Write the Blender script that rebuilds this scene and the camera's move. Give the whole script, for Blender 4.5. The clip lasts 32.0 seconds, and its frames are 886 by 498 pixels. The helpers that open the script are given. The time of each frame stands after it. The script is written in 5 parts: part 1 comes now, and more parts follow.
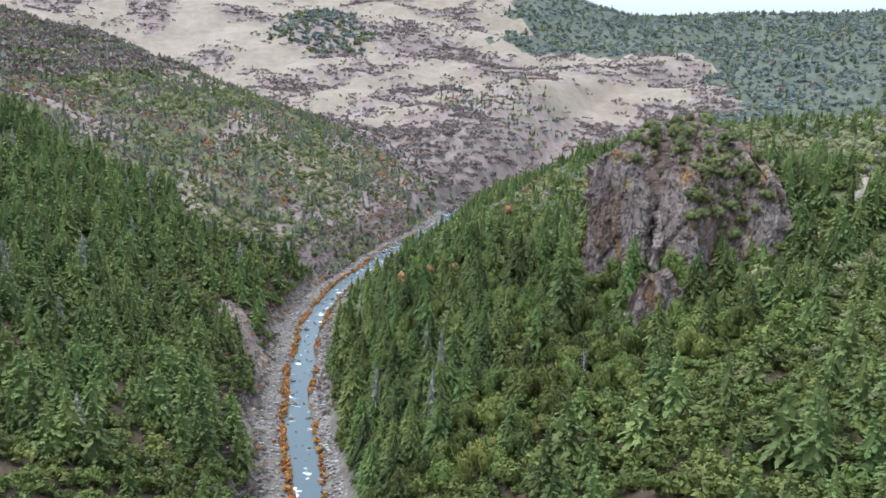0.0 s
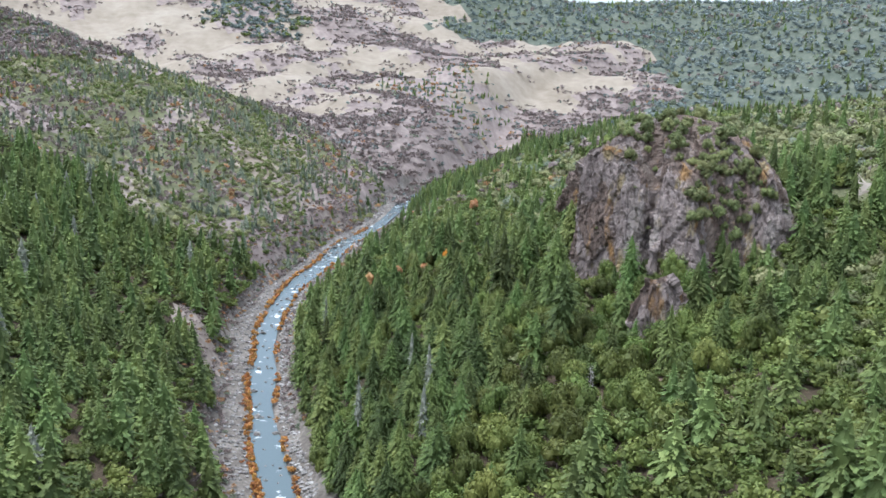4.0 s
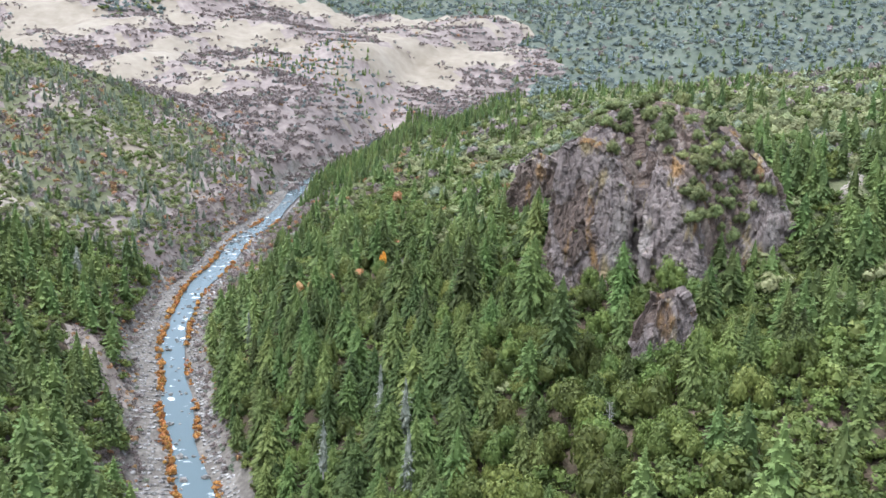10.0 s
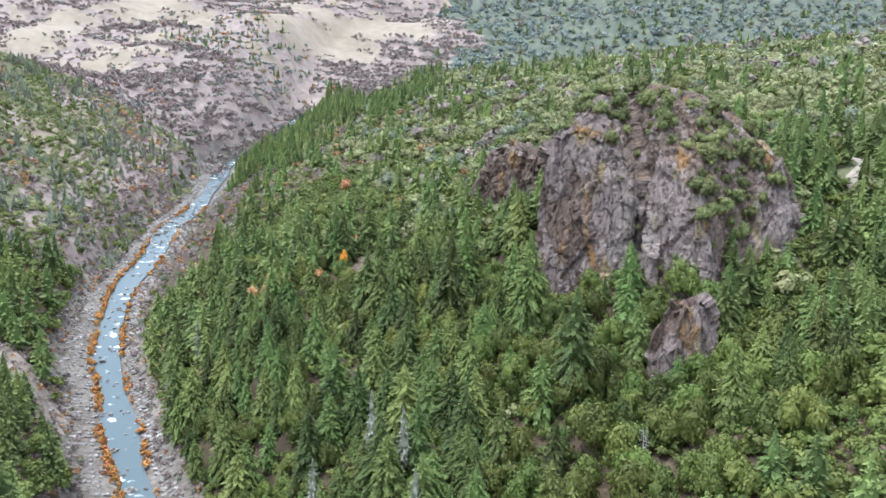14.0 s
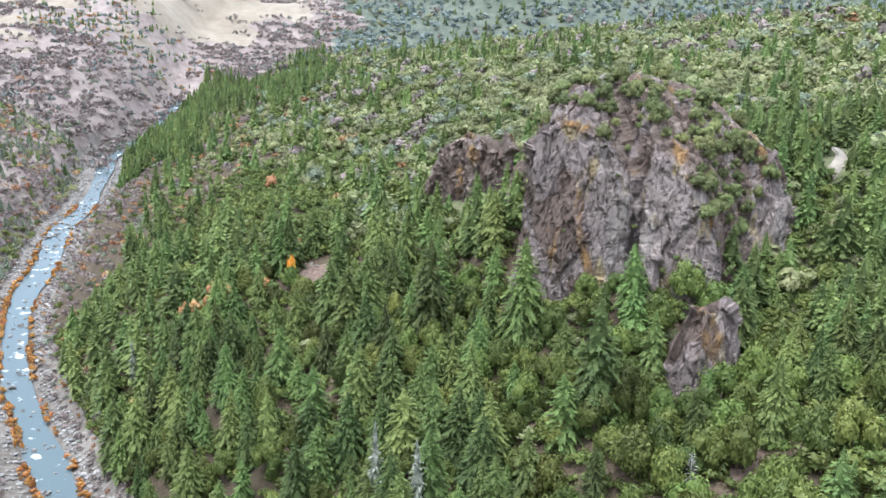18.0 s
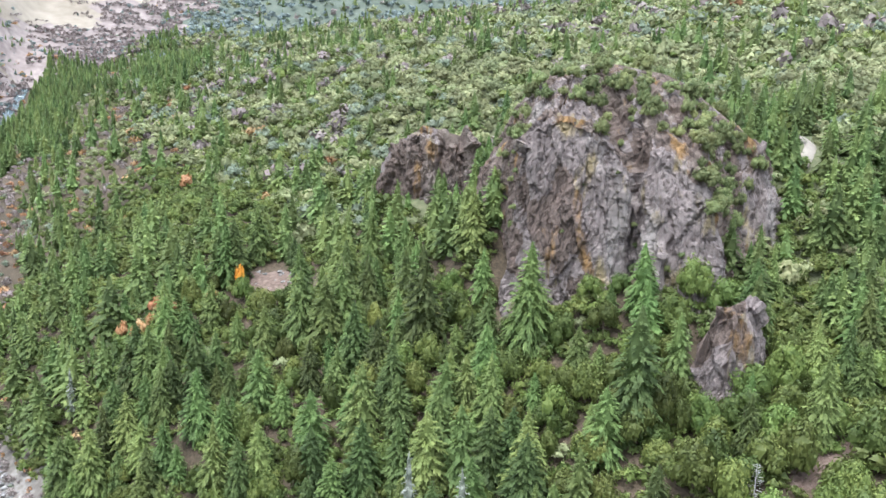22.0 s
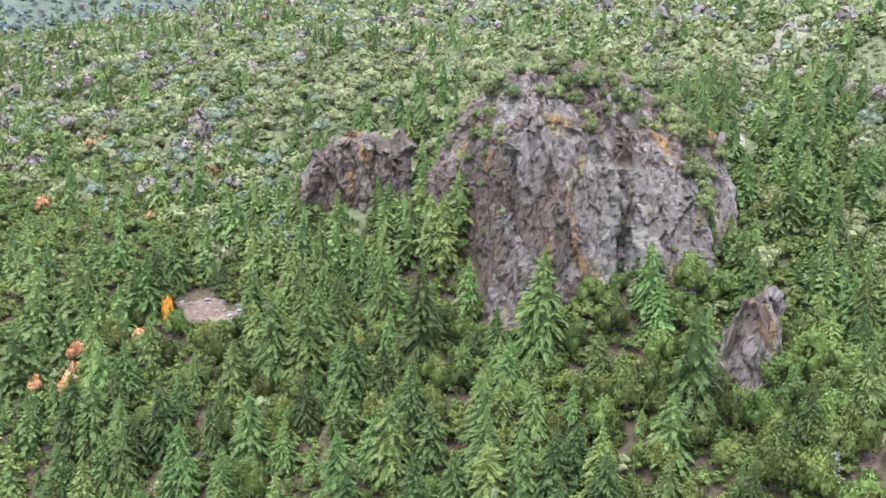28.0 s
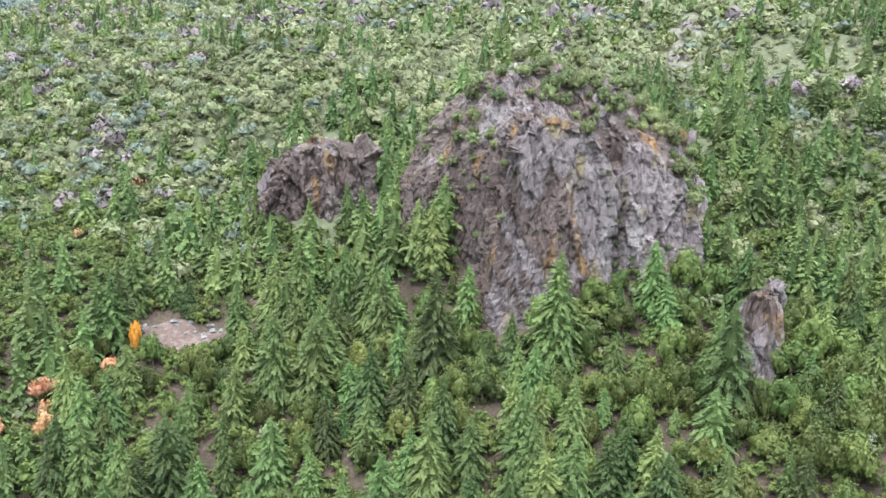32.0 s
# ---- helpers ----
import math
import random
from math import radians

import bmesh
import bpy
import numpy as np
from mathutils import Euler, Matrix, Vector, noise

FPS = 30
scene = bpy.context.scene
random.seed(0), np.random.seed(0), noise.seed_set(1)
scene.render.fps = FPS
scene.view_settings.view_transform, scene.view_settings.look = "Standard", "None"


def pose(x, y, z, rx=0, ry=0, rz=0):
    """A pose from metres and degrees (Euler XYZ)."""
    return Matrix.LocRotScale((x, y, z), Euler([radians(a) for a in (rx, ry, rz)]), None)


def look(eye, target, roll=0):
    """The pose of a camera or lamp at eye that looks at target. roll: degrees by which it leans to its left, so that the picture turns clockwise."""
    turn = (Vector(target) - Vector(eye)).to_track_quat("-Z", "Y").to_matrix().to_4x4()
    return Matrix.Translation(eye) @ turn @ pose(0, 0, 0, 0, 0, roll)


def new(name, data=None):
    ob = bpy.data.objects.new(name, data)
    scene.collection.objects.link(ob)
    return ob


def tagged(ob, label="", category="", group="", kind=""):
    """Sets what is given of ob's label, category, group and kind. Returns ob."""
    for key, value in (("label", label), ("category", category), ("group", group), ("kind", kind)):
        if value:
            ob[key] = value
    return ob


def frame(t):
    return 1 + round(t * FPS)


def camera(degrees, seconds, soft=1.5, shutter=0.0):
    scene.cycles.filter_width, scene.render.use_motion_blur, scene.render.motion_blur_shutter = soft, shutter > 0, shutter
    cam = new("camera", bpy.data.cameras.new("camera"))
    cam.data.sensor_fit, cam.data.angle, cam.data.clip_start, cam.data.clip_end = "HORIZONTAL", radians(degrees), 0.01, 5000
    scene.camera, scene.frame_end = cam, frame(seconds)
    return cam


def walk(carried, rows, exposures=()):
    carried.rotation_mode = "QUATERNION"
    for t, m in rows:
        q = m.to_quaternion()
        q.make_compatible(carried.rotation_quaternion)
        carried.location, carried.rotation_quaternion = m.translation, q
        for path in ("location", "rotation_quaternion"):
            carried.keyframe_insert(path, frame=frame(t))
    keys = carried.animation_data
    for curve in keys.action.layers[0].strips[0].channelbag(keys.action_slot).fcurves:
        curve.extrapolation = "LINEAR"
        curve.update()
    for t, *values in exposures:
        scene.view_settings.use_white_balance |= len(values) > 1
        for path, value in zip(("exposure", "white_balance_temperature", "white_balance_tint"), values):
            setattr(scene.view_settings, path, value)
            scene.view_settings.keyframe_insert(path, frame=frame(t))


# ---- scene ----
cam = camera(49.64, 32.0, soft=1.5)
PATH = [
    (0, (285.680, -142.516, 142.319), (283.837, -141.823, 141.971), 1.17),
    (1.5, (275.251, -144.149, 143.031), (273.424, -143.418, 142.673), 1.35),
    (3, (263.242, -147.058, 143.391), (261.438, -146.276, 143.023), 1.47),
    (5.5, (240.904, -154.232, 143.102), (239.156, -153.337, 142.723), 1.49),
    (7, (226.271, -156.454, 143.047), (224.562, -155.491, 142.658), 1.56),
    (8, (216.805, -156.505, 143.647), (215.120, -155.504, 143.249), 1.50),
    (9.5, (202.976, -156.503, 144.832), (201.325, -155.452, 144.419), 1.40),
    (11, (188.793, -155.587, 145.734), (187.177, -154.489, 145.306), 1.35),
    (13, (169.494, -155.713, 146.965), (167.935, -154.547, 146.507), 1.14),
    (14.5, (154.934, -156.970, 147.867), (153.437, -155.733, 147.387), 1.06),
    (16.5, (135.558, -160.871, 149.140), (134.152, -159.541, 148.637), 0.87),
    (18, (120.653, -164.117, 148.521), (119.327, -162.707, 148.014), 1.11),
    (19.5, (105.555, -168.375, 149.426), (104.316, -166.894, 148.904), 0.99),
    (21, (89.618, -173.281, 150.687), (88.483, -171.724, 150.149), 1.19),
    (23, (67.473, -177.529, 149.568), (66.490, -175.873, 149.028), 1.43),
    (25, (46.441, -182.491, 149.415), (45.616, -180.752, 148.874), 1.49),
    (27.5, (19.583, -187.955, 149.562), (18.969, -186.131, 149.018), 1.36),
    (30, (-8.070, -191.049, 149.336), (-8.465, -189.164, 148.793), 1.52),
    (32, (-31.427, -191.752, 149.446), (-31.633, -189.838, 148.904), 1.83),
]
walk(cam, [(t, look(eye, target, roll)) for t, eye, target, roll in PATH],
     exposures=((0, 1.12, 5560, 8), (6, 1.42, 5560, 8), (13, 1.52, 5600, 8), (25, 1.85, 5550, 6.5), (32, 1.86, 5450, 8)))

# ---- world ----
world = bpy.data.worlds.new("overcast_sky")
scene.world = world
world.use_nodes = True
wn = world.node_tree.nodes
wl = world.node_tree.links
sky = wn.new("ShaderNodeTexSky")
sky.sky_type = "NISHITA"
sky.sun_disc = False
sky.sun_elevation = radians(76)
sky.sun_rotation = radians(191)
sky.dust_density = 3.0
cloud = wn.new("ShaderNodeHueSaturation")
cloud.inputs["Saturation"].default_value = 0.35
wl.new(sky.outputs[0], cloud.inputs["Color"])
wl.new(cloud.outputs[0], wn["Background"].inputs["Color"])
wn["Background"].inputs["Strength"].default_value = 0.15
sun_data = bpy.data.lights.new("sun", "SUN")
sun_data.energy = 1.5
sun_data.angle = radians(55)
sun_data.color = (1.0, 0.98, 0.95)
sun = new("sun", sun_data)
sun.matrix_world = look((-40, -100, 430), (0, 0, 0))

# ---- noise and shapes of the land ----
RIVER = [(420, -180), (240, -143), (120, -106), (40, -86), (-31, -73), (-85, -65), (-133, -55), (-190, -39), (-235, -26), (-292, -1),
         (-325, 17), (-361, 44), (-426, 83), (-467, 120), (-532, 163), (-612, 214), (-700, 300), (-810, 390), (-980, 520), (-1120, 700),
         (-1180, 950), (-1150, 1400), (-1300, 2200)]
RV = np.array(RIVER, float)


def hash2(i, j, seed):
    n = (i * 374761393 + j * 668265263 + seed * 974634777) & 0x7FFFFFFF
    n = ((n ^ (n >> 13)) * 1274126177) & 0x7FFFFFFF
    return ((n ^ (n >> 16)) & 0xFFFF) / 65535.0


def vnoise(x, y, seed=0):
    x, y = np.asarray(x, float), np.asarray(y, float)
    i, j = np.floor(x).astype(np.int64), np.floor(y).astype(np.int64)
    fx, fy = x - i, y - j
    fx, fy = fx * fx * (3 - 2 * fx), fy * fy * (3 - 2 * fy)
    a, b = hash2(i, j, seed), hash2(i + 1, j, seed)
    c, d = hash2(i, j + 1, seed), hash2(i + 1, j + 1, seed)
    return (a * (1 - fx) + b * fx) * (1 - fy) + (c * (1 - fx) + d * fx) * fy


def fbm(x, y, seed=0, octaves=4):
    """Soft noise about 0, within -1 to 1."""
    total, amp = 0.0, 0.5
    for k in range(octaves):
        total = total + amp * (2 * vnoise(x * 2 ** k, y * 2 ** k, seed + k * 17) - 1)
        amp *= 0.5
    return total


def smooth(a, b, x):
    t = np.clip((x - a) / (b - a), 0, 1)
    return t * t * (3 - 2 * t)


def river_at(x, y):
    """Distance from the river's middle line (positive on the crag's side) and the way along it."""
    x, y = np.asarray(x, float), np.asarray(y, float)
    best = np.full(x.shape, 1e9)
    side, along, start = np.zeros(x.shape), np.zeros(x.shape), 0.0
    for (ax, ay), (bx, by) in zip(RV[:-1], RV[1:]):
        lx, ly = bx - ax, by - ay
        length = math.hypot(lx, ly)
        t = np.clip(((x - ax) * lx + (y - ay) * ly) / length ** 2, 0, 1)
        d = np.hypot(x - ax - t * lx, y - ay - t * ly)
        nearer = d < best
        best = np.where(nearer, d, best)
        side = np.where(nearer, np.where(lx * (y - ay) - ly * (x - ax) < 0, 1.0, -1.0), side)
        along = np.where(nearer, start + t * length, along)
        start += length
    return best * side, along


def water_z(along):
    return np.interp(along, [0, 551, 881, 1351, 2500, 6000], [-6, 0, 9.5, 22, 45, 110])


# The crag's own axes: U along its main face, V outwards from it.
CRAG = (-31.0, 40.5)
UX, UY = 0.85, 0.527


def crag_uv(x, y):
    return (x - CRAG[0]) * UX + (y - CRAG[1]) * UY, (x - CRAG[0]) * UY - (y - CRAG[1]) * UX


def crag_xy(u, v):
    return CRAG[0] + u * UX + v * UY, CRAG[1] + u * UY - v * UX


def ground(x, y):
    x, y = np.asarray(x, float), np.asarray(y, float)
    d, along = river_at(x, y)
    wz = water_z(along)
    wob = fbm(x / 60, y / 60, 5, 4)
    right = np.interp(d, [0, 6, 8.5, 13, 20, 40, 80, 110, 146, 200, 235, 275, 420, 600, 900, 2000, 4500],
                      [-1.4, -1.1, 0.5, 2.2, 9, 33, 55, 62, 71, 93, 104, 112, 131, 143, 166, 230, 275])
    right = np.minimum(right, 45) + np.maximum(right - 45, 0) * np.clip(1 + 0.0006 * x, 0.45, 1.05)
    right = right * (1 - 0.4 * smooth(-170, -330, x) * (1 - smooth(50, 120, d)) * (d > 9))
    right = np.where(d > 14, right * np.clip(1 + 0.0014 * (x + 500), 0.22, 1), right)
    left = np.interp(-d, [0, 6, 8, 20, 30, 60, 110, 200, 400, 700, 1500, 4500],
                     [-1.4, -1.1, 0.4, 2.8, 19, 37, 62, 98, 158, 225, 330, 420])
    far = 58 - 0.168 * (x + 883) + 0.075 * (y - 281) + 0.17 * np.maximum(0, -(x + 1500)) + 44 * fbm(x / 400, y / 400, 31, 3) + 14 * np.abs(fbm(x / 130, y / 130, 33, 3)) * 2
    q = -(x + 600) * 0.6 + (y - 100) * 0.8
    left = left + (far - left) * smooth(40, 300, q) * smooth(8, 120, -d)
    z = np.where(d > 0, right, left)
    hill = 110 + 0.25 * ((y - 994) * 0.9 - (x + 890) * 0.35) + 34 * fbm(x / 350, y / 350, 77, 3) + 24 * np.abs(fbm(x / 150, y / 150, 79, 3))
    k = 12.0
    z = np.maximum(z, hill) + k * np.exp(-np.abs(z - hill) / k) * 0.3 * (np.abs(d) > 30)
    crest = 330 + 190 * smooth(1100, 500, y + 0.25 * (x + 1500)) + 40 * fbm(x / 700, y / 700, 12, 3)
    z = np.where(z > crest - 60, crest - 60 + 60 * (1 - np.exp(-np.maximum(z - crest + 60, 0) / 60)), z)
    away = np.abs(d)
    z = z + wz * np.exp(-away / 300) * (away < 1500) + wob * np.clip((away - 12) / 14, 0, 10)
    z = z + 10 * fbm(x / 160, y / 160, 9, 3) * smooth(60, 250, away)
    # the knoll on which the crag stands
    u, v = crag_uv(x, y)
    knoll = 20 * np.exp(-((u - 24) / 40) ** 2 - ((v + 36) / 26) ** 2) + 17 * np.exp(-((u + 32) / 24) ** 2 - ((v + 70) / 18) ** 2)
    knoll = knoll + 15 * np.exp(-((u + 17) / 11) ** 2 - ((v + 32) / 16) ** 2)
    apron = 12 * np.exp(-((u - 22) / 30) ** 2 - ((v - 6) / 15) ** 2)
    z = z + knoll + apron + 9 * np.exp(-((x - 5) / 40) ** 2 - ((y - 128) / 30) ** 2)
    return z


def gz(x, y):
    return float(ground(np.array([x]), np.array([y]))[0])


# ---- building helpers ----
def mesh_from(name, verts, faces, mats, face_mats=None, shade=False):
    me = bpy.data.meshes.new(name)
    verts = np.asarray(verts, np.float32)
    faces = np.asarray(faces, np.int32)
    n = faces.shape[1]
    me.vertices.add(len(verts))
    me.vertices.foreach_set("co", verts.ravel())
    me.loops.add(faces.size)
    me.loops.foreach_set("vertex_index", faces.ravel())
    me.polygons.add(len(faces))
    me.polygons.foreach_set("loop_start", np.arange(0, faces.size, n, dtype=np.int32))
    me.polygons.foreach_set("use_smooth", np.full(len(faces), bool(shade)))
    for m in mats:
        me.materials.append(m)
    if face_mats is not None:
        me.polygons.foreach_set("material_index", np.asarray(face_mats, np.int32))
    me.update(calc_edges=True)
    return me


def part(name, me, parent, label=""):
    ob = new(name, me)
    ob.parent = parent
    return tagged(ob, label)


def bm_mesh(name, bm, mat, shade=False):
    me = bpy.data.meshes.new(name)
    bm.to_mesh(me)
    bm.free()
    me.materials.append(mat)
    if shade:
        me.polygons.foreach_set("use_smooth", np.full(len(me.polygons), True))
    return me


class Pile:
    """Triangles gathered from many placed shapes."""

    def __init__(self):
        self.v, self.f, self.n, self.tone = [], [], 0, []

    def add(self, v, f, tone=0.5):
        self.v.append(v)
        self.tone.append(np.full(len(v), tone, np.float32))
        self.f.append(f + self.n)
        self.n += len(v)

    def mesh(self, name, mat, shade=False):
        me = mesh_from(name, np.concatenate(self.v), np.concatenate(self.f), [mat], shade=shade)
        me.attributes.new("plant", "FLOAT", "POINT").data.foreach_set("value", np.concatenate(self.tone))
        return me


def place(v, x, y, z, sx, sz, turn):
    c, s = math.cos(turn), math.sin(turn)
    out = np.empty_like(v)
    out[:, 0] = x + sx * (c * v[:, 0] - s * v[:, 1])
    out[:, 1] = y + sx * (s * v[:, 0] + c * v[:, 1])
    out[:, 2] = z + sz * v[:, 2]
    return out


# ---- materials ----
def material(name, colours, scale=1.0, rough=0.8, vary=0.15, per="none", detail=4.0, bump=0.0, bump_scale=8.0, patch=0.0, patch_scale=0.05, stretch=(1, 1, 1), leafy=0.0):
    """Noise between two or three colours, a wider patchiness, and a change from piece to piece."""
    m = bpy.data.materials.new(name)
    m.use_nodes = True
    n, l = m.node_tree.nodes, m.node_tree.links
    b = n["Principled BSDF"]
    b.inputs["Roughness"].default_value = rough
    b.inputs["Specular IOR Level"].default_value = 0.25
    geo = n.new("ShaderNodeNewGeometry")
    mapping = n.new("ShaderNodeMapping")
    mapping.inputs["Scale"].default_value = stretch
    l.new(geo.outputs["Position"], mapping.inputs["Vector"])
    noise_a = n.new("ShaderNodeTexNoise")
    noise_a.inputs["Scale"].default_value = scale
    noise_a.inputs["Detail"].default_value = detail
    l.new(mapping.outputs[0], noise_a.inputs["Vector"])
    ramp = n.new("ShaderNodeValToRGB")
    ramp.color_ramp.elements[0].position, ramp.color_ramp.elements[1].position = 0.32, 0.68
    ramp.color_ramp.elements[0].color, ramp.color_ramp.elements[1].color = (*colours[0], 1), (*colours[-1], 1)
    if len(colours) == 3:
        ramp.color_ramp.elements.new(0.5).color = (*colours[1], 1)
    fac = noise_a.outputs["Fac"]
    if patch > 0:
        noise_b = n.new("ShaderNodeTexNoise")
        noise_b.inputs["Scale"].default_value = patch_scale
        noise_b.inputs["Detail"].default_value = 3.0
        l.new(geo.outputs["Position"], noise_b.inputs["Vector"])
        mix = n.new("ShaderNodeMix")
        mix.inputs[0].default_value = patch
        l.new(fac, mix.inputs[2]), l.new(noise_b.outputs["Fac"], mix.inputs[3])
        fac = mix.outputs[0]
    if leafy > 0:
        spray = n.new("ShaderNodeMix")
        spray.inputs[0].default_value = 0.15
        l.new(fac, spray.inputs[2]), l.new(geo.outputs["Random Per Island"], spray.inputs[3])
        fac = spray.outputs[0]
    l.new(fac, ramp.inputs["Fac"])
    colour = ramp.outputs["Color"]
    if per != "none":
        hsv = n.new("ShaderNodeHueSaturation")
        l.new(colour, hsv.inputs["Color"])
        if per == "object":
            rnd = n.new("ShaderNodeObjectInfo").outputs["Random"]
        elif per == "plant":
            each = n.new("ShaderNodeAttribute")
            each.attribute_name = "plant"
            rnd = each.outputs["Fac"]
        else:
            rnd = geo.outputs["Random Per Island"]
        value = n.new("ShaderNodeMapRange")
        value.inputs["To Min"].default_value, value.inputs["To Max"].default_value = 1 - vary * 1.6, 1 + vary * 1.6
        l.new(rnd, value.inputs["Value"])
        l.new(value.outputs[0], hsv.inputs["Value"])
        hue = n.new("ShaderNodeMapRange")
        hue.inputs["To Min"].default_value, hue.inputs["To Max"].default_value = 0.5 - vary * 0.1, 0.5 + vary * 0.05
        mul = n.new("ShaderNodeMath")
        mul.operation = "FRACT"
        sc = n.new("ShaderNodeMath")
        sc.operation = "MULTIPLY"
        sc.inputs[1].default_value = 7.31
        l.new(rnd, sc.inputs[0]), l.new(sc.outputs[0], mul.inputs[0])
        l.new(mul.outputs[0], hue.inputs["Value"])
        l.new(hue.outputs[0], hsv.inputs["Hue"])
        colour = hsv.outputs["Color"]
    l.new(colour, b.inputs["Base Color"])
    if leafy > 0:
        through_leaf = n.new("ShaderNodeBsdfTranslucent")
        l.new(colour, through_leaf.inputs["Color"])
        both = n.new("ShaderNodeMixShader")
        both.inputs[0].default_value = leafy
        l.new(b.outputs[0], both.inputs[1]), l.new(through_leaf.outputs[0], both.inputs[2])
        l.new(both.outputs[0], n["Material Output"].inputs["Surface"])
    if bump > 0:
        noise_c = n.new("ShaderNodeTexNoise")
        noise_c.inputs["Scale"].default_value = bump_scale
        noise_c.inputs["Detail"].default_value = 6.0
        l.new(mapping.outputs[0], noise_c.inputs["Vector"])
        bp = n.new("ShaderNodeBump")
        bp.inputs["Strength"].default_value = 0.9
        bp.inputs["Distance"].default_value = bump
        l.new(noise_c.outputs["Fac"], bp.inputs["Height"])
        l.new(bp.outputs[0], b.inputs["Normal"])
    return m


M_LITTER = material("forest_floor", [(0.04, 0.031, 0.018), (0.068, 0.05, 0.031), (0.12, 0.086, 0.058)], 1.2, 0.95, patch=0.4, bump=0.2, bump_scale=2)
M_GRASS = material("dry_grass", [(0.182, 0.146, 0.106), (0.238, 0.197, 0.148), (0.288, 0.246, 0.192)], 0.06, 0.95, patch=0.5, patch_scale=0.012, bump=0.3, bump_scale=0.6, detail=8)
M_OAKLITTER = material("oak_leaf_litter", [(0.155, 0.121, 0.107), (0.215, 0.171, 0.15), (0.285, 0.236, 0.204)], 0.12, 0.95, patch=0.4, patch_scale=0.02, bump=0.3, bump_scale=0.8, detail=8)
M_SCRUBSOIL = material("scrub_soil", [(0.075, 0.08, 0.04), (0.11, 0.112, 0.056), (0.155, 0.148, 0.082)], 0.5, 0.95, patch=0.4, patch_scale=0.04, bump=0.3, bump_scale=1, detail=9)
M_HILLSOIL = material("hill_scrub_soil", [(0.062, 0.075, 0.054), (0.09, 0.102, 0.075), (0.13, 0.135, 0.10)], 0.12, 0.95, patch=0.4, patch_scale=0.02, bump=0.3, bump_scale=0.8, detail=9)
M_STONYSOIL = material("stony_soil", [(0.09, 0.068, 0.054), (0.14, 0.105, 0.083), (0.20, 0.16, 0.13)], 0.5, 0.95, patch=0.3, bump=0.4, bump_scale=1.2, detail=8)
M_GRAVEL = material("river_gravel", [(0.075, 0.064, 0.052), (0.14, 0.12, 0.10), (0.25, 0.225, 0.195)], 0.5, 0.9, patch=0.45, patch_scale=0.06, bump=0.25, bump_scale=1.5, detail=8)
M_CUTBANK = material("bare_bank", [(0.16, 0.13, 0.105), (0.24, 0.195, 0.16), (0.32, 0.27, 0.22)], 0.25, 0.95, patch=0.4, bump=0.3, bump_scale=1, detail=8)
M_DIRT = material("red_dirt", [(0.075, 0.05, 0.037), (0.125, 0.085, 0.064), (0.20, 0.145, 0.115)], 0.7, 0.95, patch=0.3, bump=0.3, bump_scale=2, detail=10)
M_ROADDIRT = material("pale_road_dirt", [(0.21, 0.175, 0.14), (0.31, 0.27, 0.22)], 0.3, 0.95, patch=0.3, bump=0.05, bump_scale=3)
M_TRACK = material("pale_eroded_ground", [(0.09, 0.095, 0.045), (0.16, 0.145, 0.095), (0.25, 0.22, 0.17)], 0.35, 0.95, patch=0.3, patch_scale=0.08, bump=0.2, bump_scale=1, detail=9)
M_MEADOW = material("green_meadow", [(0.085, 0.115, 0.035), (0.13, 0.15, 0.05), (0.18, 0.18, 0.075)], 0.4, 0.95, patch=0.5, patch_scale=0.03, bump=0.2, bump_scale=1, detail=8)
M_BARK = material("grey_brown_bark", [(0.10, 0.07, 0.05), (0.17, 0.13, 0.10)], 3, 0.9)
M_DEADWOOD = material("bleached_dead_wood", [(0.34, 0.31, 0.27), (0.50, 0.47, 0.43)], 3, 0.9)
FIR_TONES = [(0.064, 0.096, 0.026), (0.105, 0.146, 0.04), (0.155, 0.196, 0.057)]
OAK_TONES = [(0.06, 0.083, 0.02), (0.107, 0.136, 0.032), (0.165, 0.188, 0.05)]
M_FIR = material("fir_needles", FIR_TONES, 0.4, 0.65, 0.3, "object", patch=0.5, patch_scale=0.06, leafy=0.22)
M_OAK = material("evergreen_leaves", OAK_TONES, 0.5, 0.6, 0.3, "object", patch=0.5, patch_scale=0.06, leafy=0.22)
M_BUSH = material("olive_bush_leaves", [(0.10, 0.125, 0.05), (0.175, 0.20, 0.075), (0.28, 0.29, 0.12)], 0.5, 0.65, 0.22, "object", patch=0.3, leafy=0.3)
M_FIR_FAR = material("fir_woods", [(0.074, 0.11, 0.033), (0.12, 0.165, 0.047), (0.175, 0.218, 0.067)], 0.2, 0.65, 0.22, "plant", detail=2.0, patch=0.4, leafy=0.22)
M_OAK_FAR = material("evergreen_woods", OAK_TONES, 0.25, 0.6, 0.2, "plant", detail=2.0, patch=0.4, leafy=0.22)
M_SCRUB = material("olive_scrub_leaves", [(0.165, 0.182, 0.085), (0.235, 0.246, 0.115), (0.31, 0.308, 0.155)], 0.3, 0.7, 0.2, "plant", patch=0.25, patch_scale=0.02, leafy=0.3)
M_SCRUB_GREY = material("grey_green_leaves", [(0.13, 0.157, 0.10), (0.19, 0.217, 0.145), (0.26, 0.283, 0.2)], 0.3, 0.7, 0.18, "plant", leafy=0.3)
M_BARE = material("bare_oak_twigs", [(0.15, 0.118, 0.105), (0.198, 0.158, 0.14), (0.255, 0.207, 0.182)], 0.2, 0.85, 0.16, "plant", patch=0.2)
